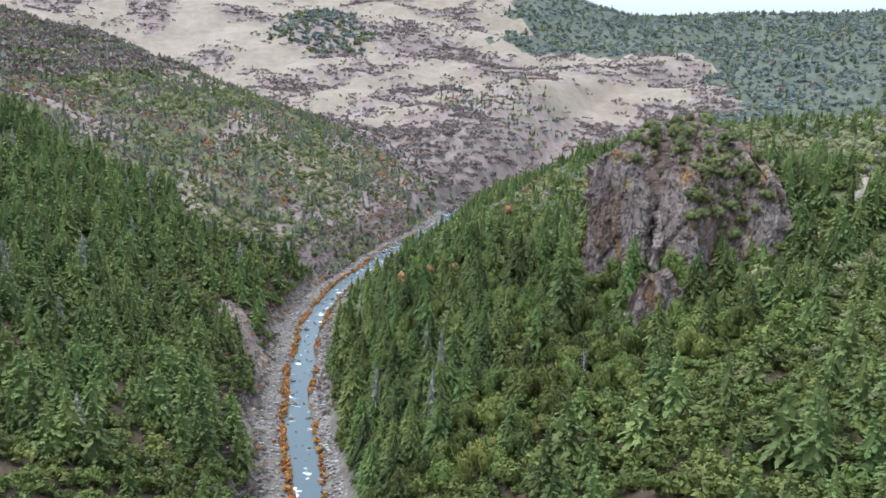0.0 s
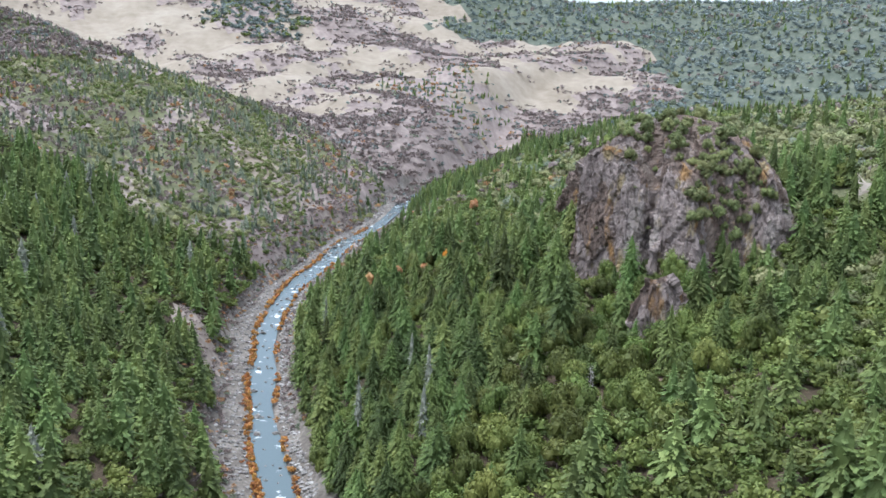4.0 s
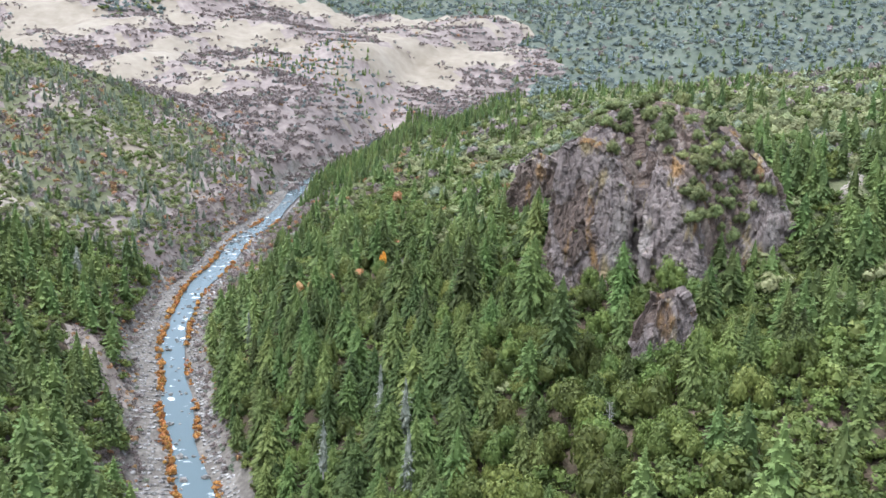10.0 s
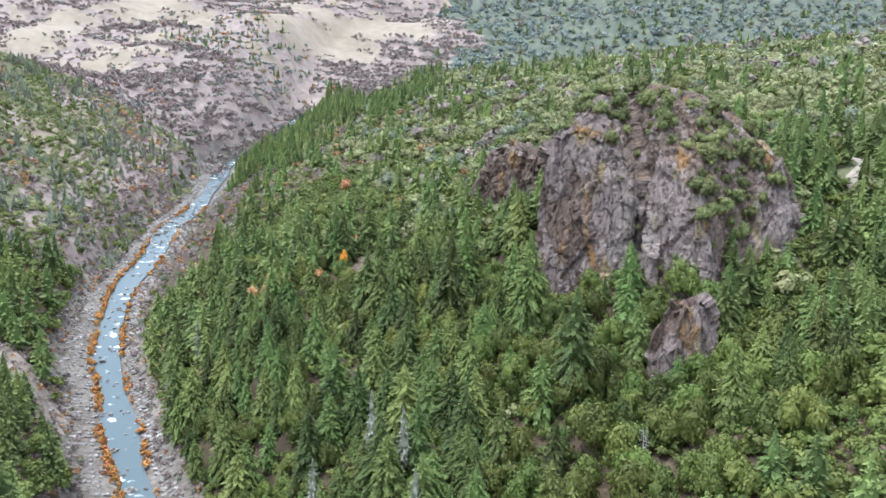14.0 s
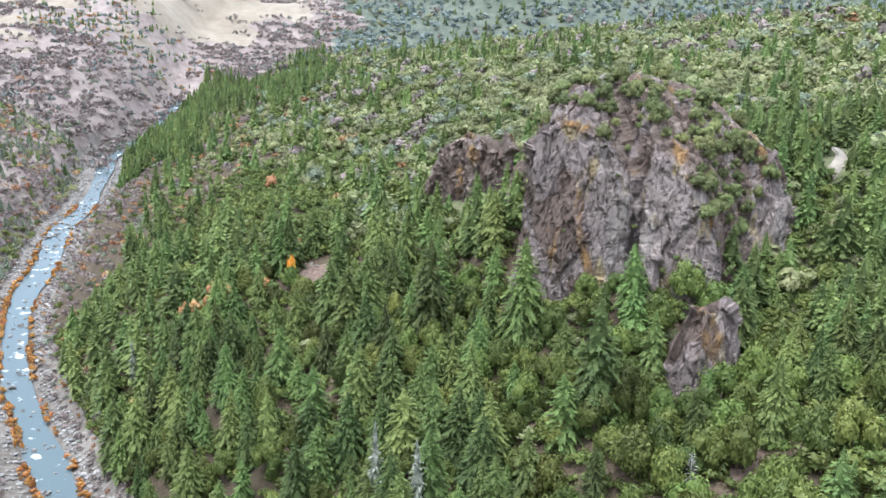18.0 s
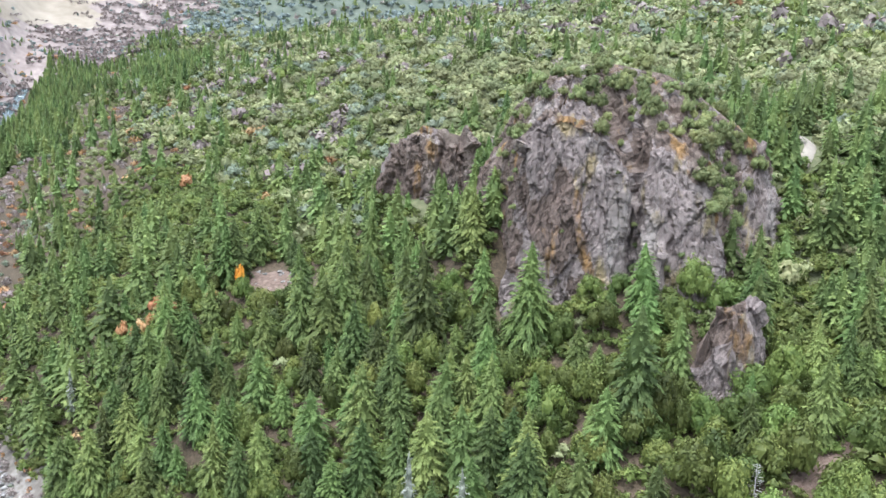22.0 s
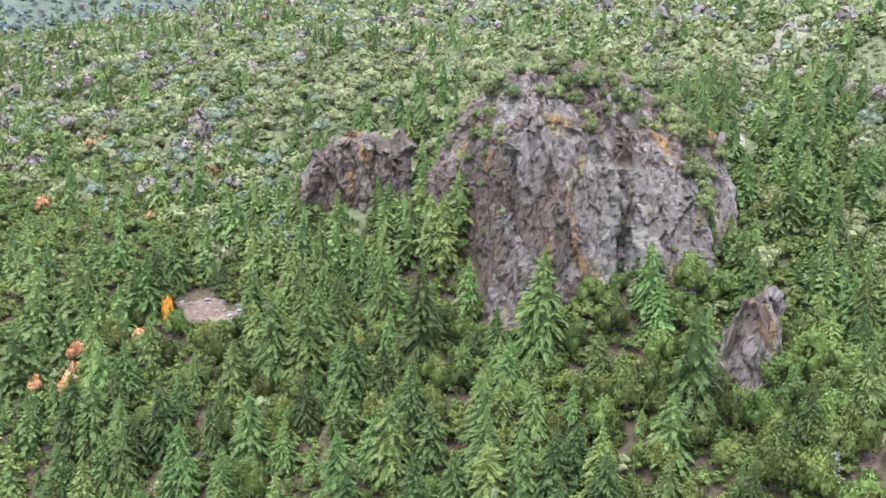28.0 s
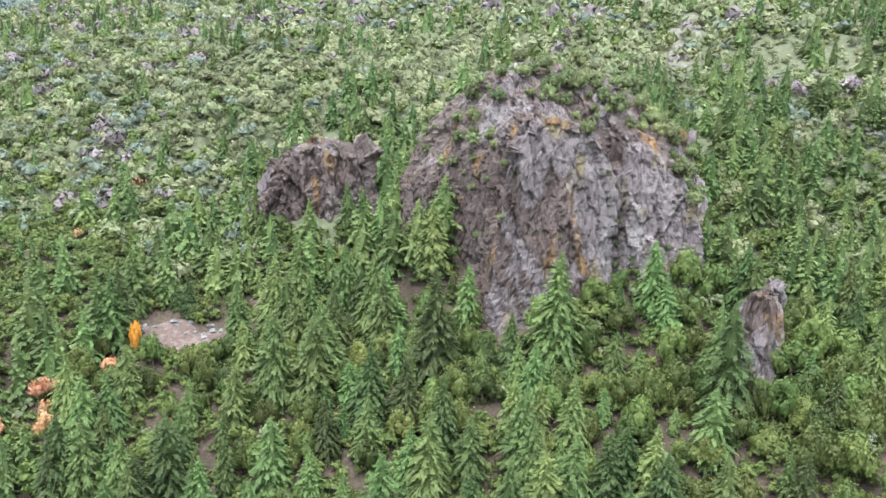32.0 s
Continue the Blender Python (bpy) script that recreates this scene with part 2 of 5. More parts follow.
M_RUST = material("rust_leaves", [(0.20, 0.105, 0.045), (0.30, 0.165, 0.07), (0.37, 0.25, 0.125)], 0.25, 0.75, 0.2, "plant")
M_AUTUMN = material("autumn_oak_leaves", [(0.36, 0.17, 0.065), (0.47, 0.25, 0.11), (0.55, 0.34, 0.18)], 0.6, 0.75, 0.14, "object")
M_ORANGE = material("orange_leaves", [(0.60, 0.25, 0.025), (0.75, 0.38, 0.05)], 0.8, 0.7, 0.12, "island")
M_WILLOW = material("amber_willow_leaves", [(0.24, 0.11, 0.03), (0.38, 0.18, 0.04), (0.46, 0.27, 0.08)], 0.5, 0.75, 0.14, "object")
M_WILLOW_FAR = material("amber_thicket_leaves", [(0.20, 0.10, 0.032), (0.34, 0.165, 0.042), (0.44, 0.27, 0.09)], 0.5, 0.75, 0.3, "plant")
# far woods: distance haze is painted into this paler, bluer leaf colour
M_HAZY_WOOD = material("hazy_blue_green_woods", [(0.10, 0.128, 0.118), (0.15, 0.178, 0.162), (0.21, 0.235, 0.212)], 0.1, 0.75, 0.18, "plant", patch=0.4, patch_scale=0.01)
M_LICHENFIR = material("lichen_grey_needles", [(0.11, 0.125, 0.085), (0.18, 0.19, 0.14), (0.27, 0.27, 0.22)], 0.6, 0.8, 0.12, "island")
M_STONE = material("grey_river_stone", [(0.11, 0.10, 0.09), (0.18, 0.167, 0.15), (0.27, 0.255, 0.235)], 0.8, 0.8, 0.14, "object", bump=0.1, bump_scale=3)
M_COBBLE = material("pale_cobbles", [(0.10, 0.09, 0.08), (0.20, 0.185, 0.17), (0.34, 0.325, 0.30)], 0.7, 0.85, 0.18, "island")


def water_material():
    m = bpy.data.materials.new("river_water")
    m.use_nodes = True
    n, l = m.node_tree.nodes, m.node_tree.links
    b = n["Principled BSDF"]
    geo = n.new("ShaderNodeNewGeometry")
    rip = n.new("ShaderNodeTexNoise")
    rip.inputs["Scale"].default_value, rip.inputs["Detail"].default_value = 0.9, 5.0
    l.new(geo.outputs["Position"], rip.inputs["Vector"])
    foam = n.new("ShaderNodeTexNoise")
    foam.inputs["Scale"].default_value, foam.inputs["Detail"].default_value = 0.16, 6.0
    l.new(geo.outputs["Position"], foam.inputs["Vector"])
    ramp = n.new("ShaderNodeValToRGB")
    ramp.color_ramp.elements[0].position, ramp.color_ramp.elements[1].position = 0.62, 0.70
    l.new(foam.outputs["Fac"], ramp.inputs["Fac"])
    mix = n.new("ShaderNodeMix")
    mix.data_type = "RGBA"
    mix.inputs[6].default_value, mix.inputs[7].default_value = (0.085, 0.112, 0.118, 1), (0.75, 0.78, 0.78, 1)
    l.new(ramp.outputs["Color"], mix.inputs[0])
    l.new(mix.outputs[2], b.inputs["Base Color"])
    b.inputs["Roughness"].default_value = 0.18
    b.inputs["IOR"].default_value = 1.33
    bp = n.new("ShaderNodeBump")
    bp.inputs["Strength"].default_value, bp.inputs["Distance"].default_value = 0.5, 0.12
    l.new(rip.outputs["Fac"], bp.inputs["Height"])
    l.new(bp.outputs[0], b.inputs["Normal"])
    return m


def rock_material(name, base, dark, pale, ochre):
    """Weathered rock with upright stains, pale scars and ochre lichen."""
    m = bpy.data.materials.new(name)
    m.use_nodes = True
    n, l = m.node_tree.nodes, m.node_tree.links
    b = n["Principled BSDF"]
    b.inputs["Roughness"].default_value = 0.9
    b.inputs["Specular IOR Level"].default_value = 0.2
    geo = n.new("ShaderNodeNewGeometry")

    def tex(scale, stretch, detail=6.0, rough=0.55):
        mp = n.new("ShaderNodeMapping")
        mp.inputs["Scale"].default_value = stretch
        l.new(geo.outputs["Position"], mp.inputs["Vector"])
        t = n.new("ShaderNodeTexNoise")
        t.inputs["Scale"].default_value, t.inputs["Detail"].default_value, t.inputs["Roughness"].default_value = scale, detail, rough
        l.new(mp.outputs[0], t.inputs["Vector"])
        return t.outputs["Fac"]

    def over(colour, fac, lo, hi, tint, most=1.0):
        r = n.new("ShaderNodeMapRange")
        r.inputs["From Min"].default_value, r.inputs["From Max"].default_value, r.inputs["To Max"].default_value = lo, hi, most
        l.new(fac, r.inputs["Value"])
        x = n.new("ShaderNodeMix")
        x.data_type = "RGBA"
        l.new(r.outputs[0], x.inputs[0]), l.new(colour, x.inputs[6])
        x.inputs[7].default_value = (*tint, 1)
        return x.outputs[2]

    base_ramp = n.new("ShaderNodeValToRGB")
    base_ramp.color_ramp.elements[0].position, base_ramp.color_ramp.elements[1].position = 0.3, 0.7
    base_ramp.color_ramp.elements[0].color, base_ramp.color_ramp.elements[1].color = (*dark, 1), (*base, 1)
    l.new(tex(0.5, (1, 1, 0.4), 8.0, 0.65), base_ramp.inputs["Fac"])
    colour = base_ramp.outputs["Color"]
    colour = over(colour, tex(0.11, (1, 1, 0.3)), 0.50, 0.68, pale, 0.45)
    colour = over(colour, tex(0.3, (1, 1, 0.3), 6.0), 0.54, 0.70, dark, 0.5)
    colour = over(colour, tex(0.16, (1, 1, 0.35), 7.0), 0.57, 0.66, ochre, 0.75)
    colour = over(colour, tex(1.6, (1, 1, 0.6), 6.0, 0.7), 0.60, 0.72, pale, 0.6)
    colour = over(colour, tex(0.8, (1, 1, 0.15), 6.0, 0.6), 0.60, 0.66, (0.05, 0.043, 0.04), 0.35)
    def joints(scale, stretch):
        mp = n.new("ShaderNodeMapping")
        mp.inputs["Scale"].default_value = stretch
        warp = n.new("ShaderNodeTexNoise")
        warp.inputs["Scale"].default_value, warp.inputs["Detail"].default_value = 0.6, 4.0
        l.new(geo.outputs["Position"], warp.inputs["Vector"])
        add = n.new("ShaderNodeVectorMath")
        add.operation = "MULTIPLY_ADD"
        add.inputs[1].default_value = (2.2, 2.2, 2.2)
        l.new(warp.outputs["Color"], add.inputs[0]), l.new(geo.outputs["Position"], add.inputs[2])
        l.new(add.outputs[0], mp.inputs["Vector"])
        t = n.new("ShaderNodeTexVoronoi")
        t.feature = "DISTANCE_TO_EDGE"
        t.inputs["Scale"].default_value = scale
        l.new(mp.outputs[0], t.inputs["Vector"])
        r = n.new("ShaderNodeMapRange")
        r.inputs["From Max"].default_value = 0.05
        l.new(t.outputs["Distance"], r.inputs["Value"])
        return r.outputs[0]

    coarse, close = joints(0.17, (1, 1, 0.42)), joints(0.55, (1, 1, 0.7))
    for crack, most in ((coarse, 0.4), (close, 0.14)):
        inv = n.new("ShaderNodeMath")
        inv.operation = "SUBTRACT"
        inv.inputs[0].default_value = 1.0
        l.new(crack, inv.inputs[1])
        colour = over(colour, inv.outputs[0], 0.3, 1.0, (0.03, 0.026, 0.024), most)
    l.new(colour, b.inputs["Base Color"])
    chain = None
    for height, dist in ((coarse, 0.3), (close, 0.14), (tex(0.9, (1, 1, 0.75), 10.0, 0.75), 1.0)):
        bp = n.new("ShaderNodeBump")
        bp.inputs["Strength"].default_value, bp.inputs["Distance"].default_value = 1.0, dist
        l.new(height, bp.inputs["Height"])
        if chain:
            l.new(chain, bp.inputs["Normal"])
        chain = bp.outputs[0]
    l.new(chain, b.inputs["Normal"])
    return m


M_WATER = water_material()
M_ROCK = rock_material("weathered_crag_rock", (0.325, 0.265, 0.237), (0.18, 0.14, 0.124), (0.47, 0.415, 0.36), (0.34, 0.26, 0.12))
M_ROCK_RUST = rock_material("rust_stained_crag_rock", (0.22, 0.16, 0.13), (0.12, 0.088, 0.07), (0.31, 0.26, 0.215), (0.32, 0.18, 0.06))

# ---- the ground, one sheet out to the horizon ----
def spaced(lo, a, b, hi, step, grow):
    mid = list(np.arange(a, b + 0.1, step))
    left, right, s = [], [], step
    x = a
    while x > lo:
        s *= grow
        x -= s
        left.append(max(x, lo))
    x, s = mid[-1], step
    while x < hi:
        s *= grow
        x += s
        right.append(min(x, hi))
    return np.array(left[::-1] + mid + right)


gx = spaced(-4300, -600, 110, 3300, 3.6, 1.028)
gy = spaced(-3000, -170, 260, 4300, 3.6, 1.028)
GX, GY = np.meshgrid(gx, gy, indexing="ij")
GZ = ground(GX, GY)
verts = np.stack([GX, GY, GZ], -1).reshape(-1, 3)
nx, ny = GX.shape
ii, jj = np.meshgrid(np.arange(nx - 1), np.arange(ny - 1), indexing="ij")
base_i = (ii * ny + jj).ravel()
faces = np.stack([base_i, base_i + ny, base_i + ny + 1, base_i + 1], -1)
CX = 0.5 * (gx[:-1] + gx[1:])[:, None] + 0 * gy[None, :-1]
CY = 0.5 * (gy[None, :-1] + gy[None, 1:]) + 0 * gx[:-1, None]


def north_of(x, y, n2):
    """The wooded northern side of the far hills, and the woods along their crest."""
    return (0.72 * x + y + 240 * n2 > 40) | ((0.72 * x + y + 200 * n2 > -420) & (np.hypot(x - 275, y + 154) > 2000))


def regions(x, y):
    """Soft weights of the kinds of cover at places of the plan."""
    d, along = river_at(x, y)
    n1 = fbm(x / 45, y / 45, 101, 4)
    n2 = fbm(x / 140, y / 140, 202, 4)
    q = -(x + 600) * 0.6 + (y - 100) * 0.8
    far = ((d < 0) & (q + 60 * n1 > 90)) | (0.9 * (y - 994) - 0.35 * (x + 890) + 60 * n1 > -250)
    left = (d <= 0) & ~far
    right = (d > 0) & ~far
    upstream = left & (x + 45 * n1 < -322 - 1.25 * np.maximum(0, -(y + 80)))
    return dict(d=d, along=along, n1=n1, n2=n2, far=far, left=left, right=right, upstream=upstream, q=q)


def grove(x, y, n2):
    """How thickly the bare oaks stand on the far hills."""
    return fbm(x / 95.0, y / 95.0, 503, 3) + 0.4 * smooth(-1230, -1000, x) - 0.1 * smooth(-1250, -1450, x) + 0.45 * n2


R = regions(CX, CY)
fm = np.zeros(CX.shape, int)
fm[R["right"]] = 0
plateau = R["right"] & (R["d"] + 25 * R["n1"] > 130)
fm[plateau] = 2
fm[R["upstream"]] = 2
fm[R["upstream"] & (R["n1"] > 0.12)] = 7
fm[R["upstream"] & (R["n1"] > 0.32)] = 1
fm[R["upstream"] & (R["d"] > -58 + 45 * R["n1"])] = 7
fm[R["upstream"] & (R["d"] > -110) & (R["n2"] + 0.6 * R["n1"] > 0.22)] = 1
fm[R["far"] | (R["right"] & (CX < -900))] = 1
fm[(fm == 1) & ~R["upstream"] & (grove(CX, CY, R["n2"]) > -0.02)] = 7
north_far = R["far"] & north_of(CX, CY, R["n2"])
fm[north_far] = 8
bank = (R["d"] > -24 - 8 * R["n1"]) & (R["d"] < 17 + 6 * R["n1"]) & (R["along"] < 1300)
fm[bank] = 3
scar = R["upstream"] & (R["d"] > -75) & (R["d"] < -20) & (R["n2"] + 0.5 * R["n1"] > 0.0)
fm[scar] = 4
fm[(R["left"]) & (np.hypot((CX + 180) / 26, (CY + 74) / 11) < 1)] = 4
meadow = R["right"] & (np.hypot((CX - 62) / 40, (CY - 235) / 45) + 0.5 * R["n1"] < 1)
fm[meadow] = 2
ground_ob = new("ground", mesh_from("ground", verts, faces, [M_LITTER, M_GRASS, M_SCRUBSOIL, M_GRAVEL, M_CUTBANK, M_DIRT, M_MEADOW, M_OAKLITTER, M_HILLSOIL], fm.ravel(), shade=True))
tagged(ground_ob, "steep canyon ground of litter, dry grass, gravel and bare soil", "ground", kind="structure")


def soil_patch(label, x, y, rx, ry, least):
    """Bare soil with a ragged outline, draped over the ground."""
    step = 0.8
    px, py = np.arange(x - rx, x + rx, step), np.arange(y - ry, y + ry, step)
    PX, PY = np.meshgrid(px, py, indexing="ij")
    n_ = PX.shape[1]
    bare = 1 - np.hypot((PX - x) / rx, (PY - y) / ry) + 0.9 * fbm(PX / 11, PY / 11, 404, 4) - least
    k_ = (np.arange(len(px) - 1)[:, None] * n_ + np.arange(n_ - 1)).ravel()
    q_ = np.stack([k_, k_ + n_, k_ + n_ + 1, k_ + 1], -1)
    q_ = q_[bare.ravel()[q_].max(1) > 0]
    sheet = np.stack([PX, PY, ground(PX, PY) + np.clip(bare * 3, -0.5, 0.3)], -1).reshape(-1, 3)
    used, back = np.unique(q_, return_inverse=True)
    tagged(new("bare_soil", mesh_from("bare_soil", sheet[used], back.reshape(-1, 4), [M_DIRT], shade=True)), label, "soil", kind="structure")


soil_patch("bare reddish soil between the oaks", 45, 22, 55, 30, 0.82)
soil_patch("bare stony soil in a clearing", -127, 39, 18, 9, 0.25)

# ---- the river ----
cum = np.r_[0, np.cumsum(np.hypot(*np.diff(RV, axis=0).T))]
st = np.arange(60, 1500, 3.0)
cx, cy = np.interp(st, cum, RV[:, 0]), np.interp(st, cum, RV[:, 1])
for _ in range(12):
    cx[1:-1] = 0.25 * cx[:-2] + 0.5 * cx[1:-1] + 0.25 * cx[2:]
    cy[1:-1] = 0.25 * cy[:-2] + 0.5 * cy[1:-1] + 0.25 * cy[2:]
tx, ty = np.gradient(cx), np.gradient(cy)
tl = np.hypot(tx, ty)
nxv, nyv = -ty / tl, tx / tl
half = 5.4 + 2.0 * fbm(st / 40, st * 0, 61, 3)
cols = np.linspace(-1, 1, 9)
wv = np.stack([cx[:, None] + nxv[:, None] * half[:, None] * cols, cy[:, None] + nyv[:, None] * half[:, None] * cols,
               np.repeat(water_z(st)[:, None], 9, 1)], -1)
wi = (np.arange(len(st) - 1)[:, None] * 9 + np.arange(8)).ravel()
river_ob = new("river", mesh_from("river", wv.reshape(-1, 3), np.stack([wi, wi + 1, wi + 10, wi + 9], -1), [M_WATER], shade=True))
tagged(river_ob, "pale grey-blue canyon river with small white rapids", "river", kind="structure")


# ---- shapes of plants ----
def conifer_shape(rng, boughs, per, sides, rows, size, radius=0.2, low=0.06, ragged=0.25, power=0.62):
    """Unit-high conifer crown: a slim inner mass hung with drooping boughs, each a fan of needle sprays."""

    def girth(t):
        return radius * (1 - t) ** power * min(1.0, 0.62 + 2.0 * t) + 0.006

    v, f = [], []
    for r in range(rows):
        t = r / rows
        for c in range(sides):
            a = 6.283 * (c + 0.5 * (r % 2)) / sides
            g_ = girth(t) * 0.6 * rng.uniform(1 - ragged, 1 + ragged)
            v.append((math.cos(a) * g_, math.sin(a) * g_, low + (0.96 - low) * t - 0.2 * g_))
    v.append((0, 0, 0.975))
    for r in range(rows - 1):
        for c in range(sides):
            p, q_ = r * sides + c, r * sides + (c + 1) % sides
            f += [(p, q_, q_ + sides), (p, q_ + sides, p + sides)]
    for c in range(sides):
        f.append(((rows - 1) * sides + c, (rows - 1) * sides + (c + 1) % sides, rows * sides))
    for k in range(boughs):
        t = 1 - ((k + rng.uniform(0, 1)) / boughs) ** 0.6
        a = 2.4 * k + rng.uniform(-0.5, 0.5)
        reach = girth(t) * rng.uniform(1 - ragged, 1 + ragged * 0.8)
        rise, fall = 0.75 * t - 0.1 + rng.uniform(-0.25, 0.25), 0.75 + rng.uniform(-0.35, 0.35)
        lift = low + (0.97 - low) * t + 0.25 * reach * (1 - t)
        ca, sa = math.cos(a), math.sin(a)

        def at(along_, aside, dip):
            g_ = reach * along_
            return (ca * g_ - sa * aside, sa * g_ + ca * aside, lift + g_ * rise - fall * reach * along_ * along_ * 0.6 - dip)

        for m in range(per):
            s0 = 0.16 + 0.78 * m / per
            wide = (0.13 * reach + 0.4 * size) * (1 - 0.5 * s0) * rng.uniform(0.6, 1.3)
            step = 0.95 / per
            for side in (-1, 1):
                i = len(v)
                v += [at(s0 - step * 0.45, 0, 0), at(s0 + step * 1.15, side * wide * 0.25, wide * rng.uniform(-0.15, 0.3)),
                      at(s0 + step * rng.uniform(0.3, 1.0) + 0.06, side * wide, wide * rng.uniform(-0.15, 0.8))]
                f.append((i, i + 1, i + 2) if side > 0 else (i, i + 2, i + 1))
        i = len(v)
        tip = 0.3 * size
        v += [at(0.82, -tip, 0.02 * reach), at(0.82, tip, 0.02 * reach), at(1.12, 0, 0.06 * reach)]
        f.append((i, i + 2, i + 1))
    return np.array(v), np.array(f)


def ico():
    bm = bmesh.new()
    bmesh.ops.create_icosphere(bm, subdivisions=1, radius=1)
    v = np.array([p.co[:] for p in bm.verts])
    f = np.array([[q.index for q in p.verts] for p in bm.faces])
    bm.free()
    return v, f


ICO_V, ICO_F = ico()
OCT_V = np.array([(1, 0, 0), (-1, 0, 0), (0, 1, 0), (0, -1, 0), (0, 0, 1), (0, 0, -1)], float)
OCT_F = np.array([(0, 2, 4), (2, 1, 4), (1, 3, 4), (3, 0, 4), (2, 0, 5), (1, 2, 5), (3, 1, 5), (0, 3, 5)])


def crown_shape(rng, lobes, leaves, leaf=0.16, squash=0.8, core=True, low=False):
    """Crown of unit radius made of lobes, each a rough mass set with leafy sprays; its foot is at z 0."""
    v, f, n = [], [], 0
    for k in range(lobes):
        a, up = rng.uniform(0, 6.283), rng.uniform(-0.25, 1.0)
        ring = math.sqrt(max(0.0, 1 - max(up, 0) ** 2)) * rng.uniform(0.35, 0.72)
        if lobes == 1:
            ring, up, size = 0, 0.1, 0.95
        else:
            size = rng.uniform(0.30, 0.48) * (1.25 if lobes < 6 else 1.0)
        centre = np.array([math.cos(a) * ring, math.sin(a) * ring, (0.62 + 0.48 * up) * squash])
        if core:
            mass_v, mass_f = (OCT_V, OCT_F) if low else (ICO_V, ICO_F)
            bump = 1 + rng.normal(0, 0.16, len(mass_v))
            v.append(centre + mass_v * bump[:, None] * size * 0.68 * np.array([1, 1, 0.85]))
            f.append(mass_f + n)
            n += len(mass_v)
        if leaves:
            dirs = rng.normal(0, 1, (leaves, 3))
            dirs[:, 2] = np.abs(dirs[:, 2]) * 1.1 - 0.35
            dirs /= np.linalg.norm(dirs, axis=1)[:, None]
            at = centre + dirs * size * rng.uniform(0.72, 1.14, (leaves, 1))
            e1 = np.cross(dirs, rng.normal(0, 1, (leaves, 3)))
            e1 /= np.linalg.norm(e1, axis=1)[:, None]
            e2 = np.cross(dirs, e1) + dirs * rng.uniform(-0.6, 0.6, (leaves, 1))
            s1, s2 = leaf * rng.uniform(0.6, 1.2, (leaves, 1)), leaf * rng.uniform(0.5, 1.0, (leaves, 1))
            tri = np.stack([at - e1 * s1, at + e1 * s1 * 0.4 - e2 * s2, at + e1 * s1 * 0.7 + e2 * s2], 1)
            v.append(tri.reshape(-1, 3))
            f.append(np.arange(leaves * 3).reshape(-1, 3) + n)
            n += leaves * 3
    return np.concatenate(v), np.concatenate(f)


def trunk_shape(sides, h, r, limbs, rng, reach=0.3):
    """Tapered trunk with limbs."""
    v, f = [], []

    def tube(p0, p1, r0, r1):
        i = len(v)
        axis = Vector(p1) - Vector(p0)
        q = axis.to_track_quat("Z", "Y")
        for p, rr in ((p0, r0), (p1, r1)):
            for k in range(sides):
                a = 6.283 * k / sides
                v.append(tuple(Vector(p) + q @ Vector((math.cos(a) * rr, math.sin(a) * rr, 0))))
        for k in range(sides):
            k2 = (k + 1) % sides
            f.extend([(i + k, i + k2, i + sides + k2), (i + k, i + sides + k2, i + sides + k)])

    cuts = 4
    bend = [(rng.normal(0, 0.006), rng.normal(0, 0.006)) for _ in range(cuts + 1)]
    bend[0] = (0, 0)
    for k in range(cuts):
        z0, z1 = h * k / cuts - (0.03 if k == 0 else 0), h * (k + 1) / cuts
        tube((bend[k][0], bend[k][1], z0), (bend[k + 1][0], bend[k + 1][1], z1), r * (1 - k / cuts * 0.9), r * (1 - (k + 1) / cuts * 0.9))
    for k in range(limbs):
        t = rng.uniform(0.3, 0.95)
        a = rng.uniform(0, 6.283)
        length = reach * rng.uniform(0.5, 1.0) * (1.15 - t)
        z = h * t
        tube((0, 0, z), (math.cos(a) * length, math.sin(a) * length, z + length * rng.uniform(-0.3, 0.5)), r * 0.35 * (1.1 - t), r * 0.08)
    return np.array(v), np.array(f)


rng = np.random.default_rng(7)
FIR_NEAR = [conifer_shape(rng, nb, 6, 7, 8, 0.033, radius=r, ragged=g, low=lo, power=pw) for nb, r, g, lo, pw in ((430, 0.25, 0.32, 0.02, 0.75), (350, 0.21, 0.42, 0.05, 0.68), (450, 0.275, 0.36, 0.01, 0.78), (340, 0.2, 0.46, 0.06, 0.62), (400, 0.24, 0.38, 0.02, 0.85), (320, 0.225, 0.52, 0.04, 0.6))]
FIR_MID = [conifer_shape(rng, 100, 3, 6, 6, 0.062, radius=r, ragged=0.36, power=pw, low=0.02) for r, pw in ((0.25, 0.75), (0.21, 0.65), (0.27, 0.8), (0.2, 0.7), (0.24, 0.85), (0.26, 0.65))]
FIR_LOW = [conifer_shape(rng, 44, 2, 5, 4, 0.085, radius=r, ragged=0.3, power=0.75, low=0.02) for r in (0.26, 0.22, 0.28, 0.21)]
OAK_NEAR = [crown_shape(rng, 15, 84, 0.078, sq) for sq in (0.8, 0.95, 1.1, 0.75, 1.0, 0.9)]
OAK_MID = [crown_shape(rng, 6, 34, 0.125, sq, low=True) for sq in (0.8, 1.0, 0.9, 1.1)]
OAK_LOW = [crown_shape(rng, 4, 24, 0.17, sq, low=True) for sq in (0.75, 0.9, 0.8, 1.0, 0.85)]
BUSH_FAR = [crown_shape(rng, 3, 7, 0.3, 0.85, low=True) for _ in range(8)]
TWIG_FAR = [crown_shape(rng, 2, 9, 0.36, 1.1, core=False) for _ in range(6)]
TWIG_LOW = [crown_shape(rng, 4, 15, 0.24, 0.9, core=False) for _ in range(5)]


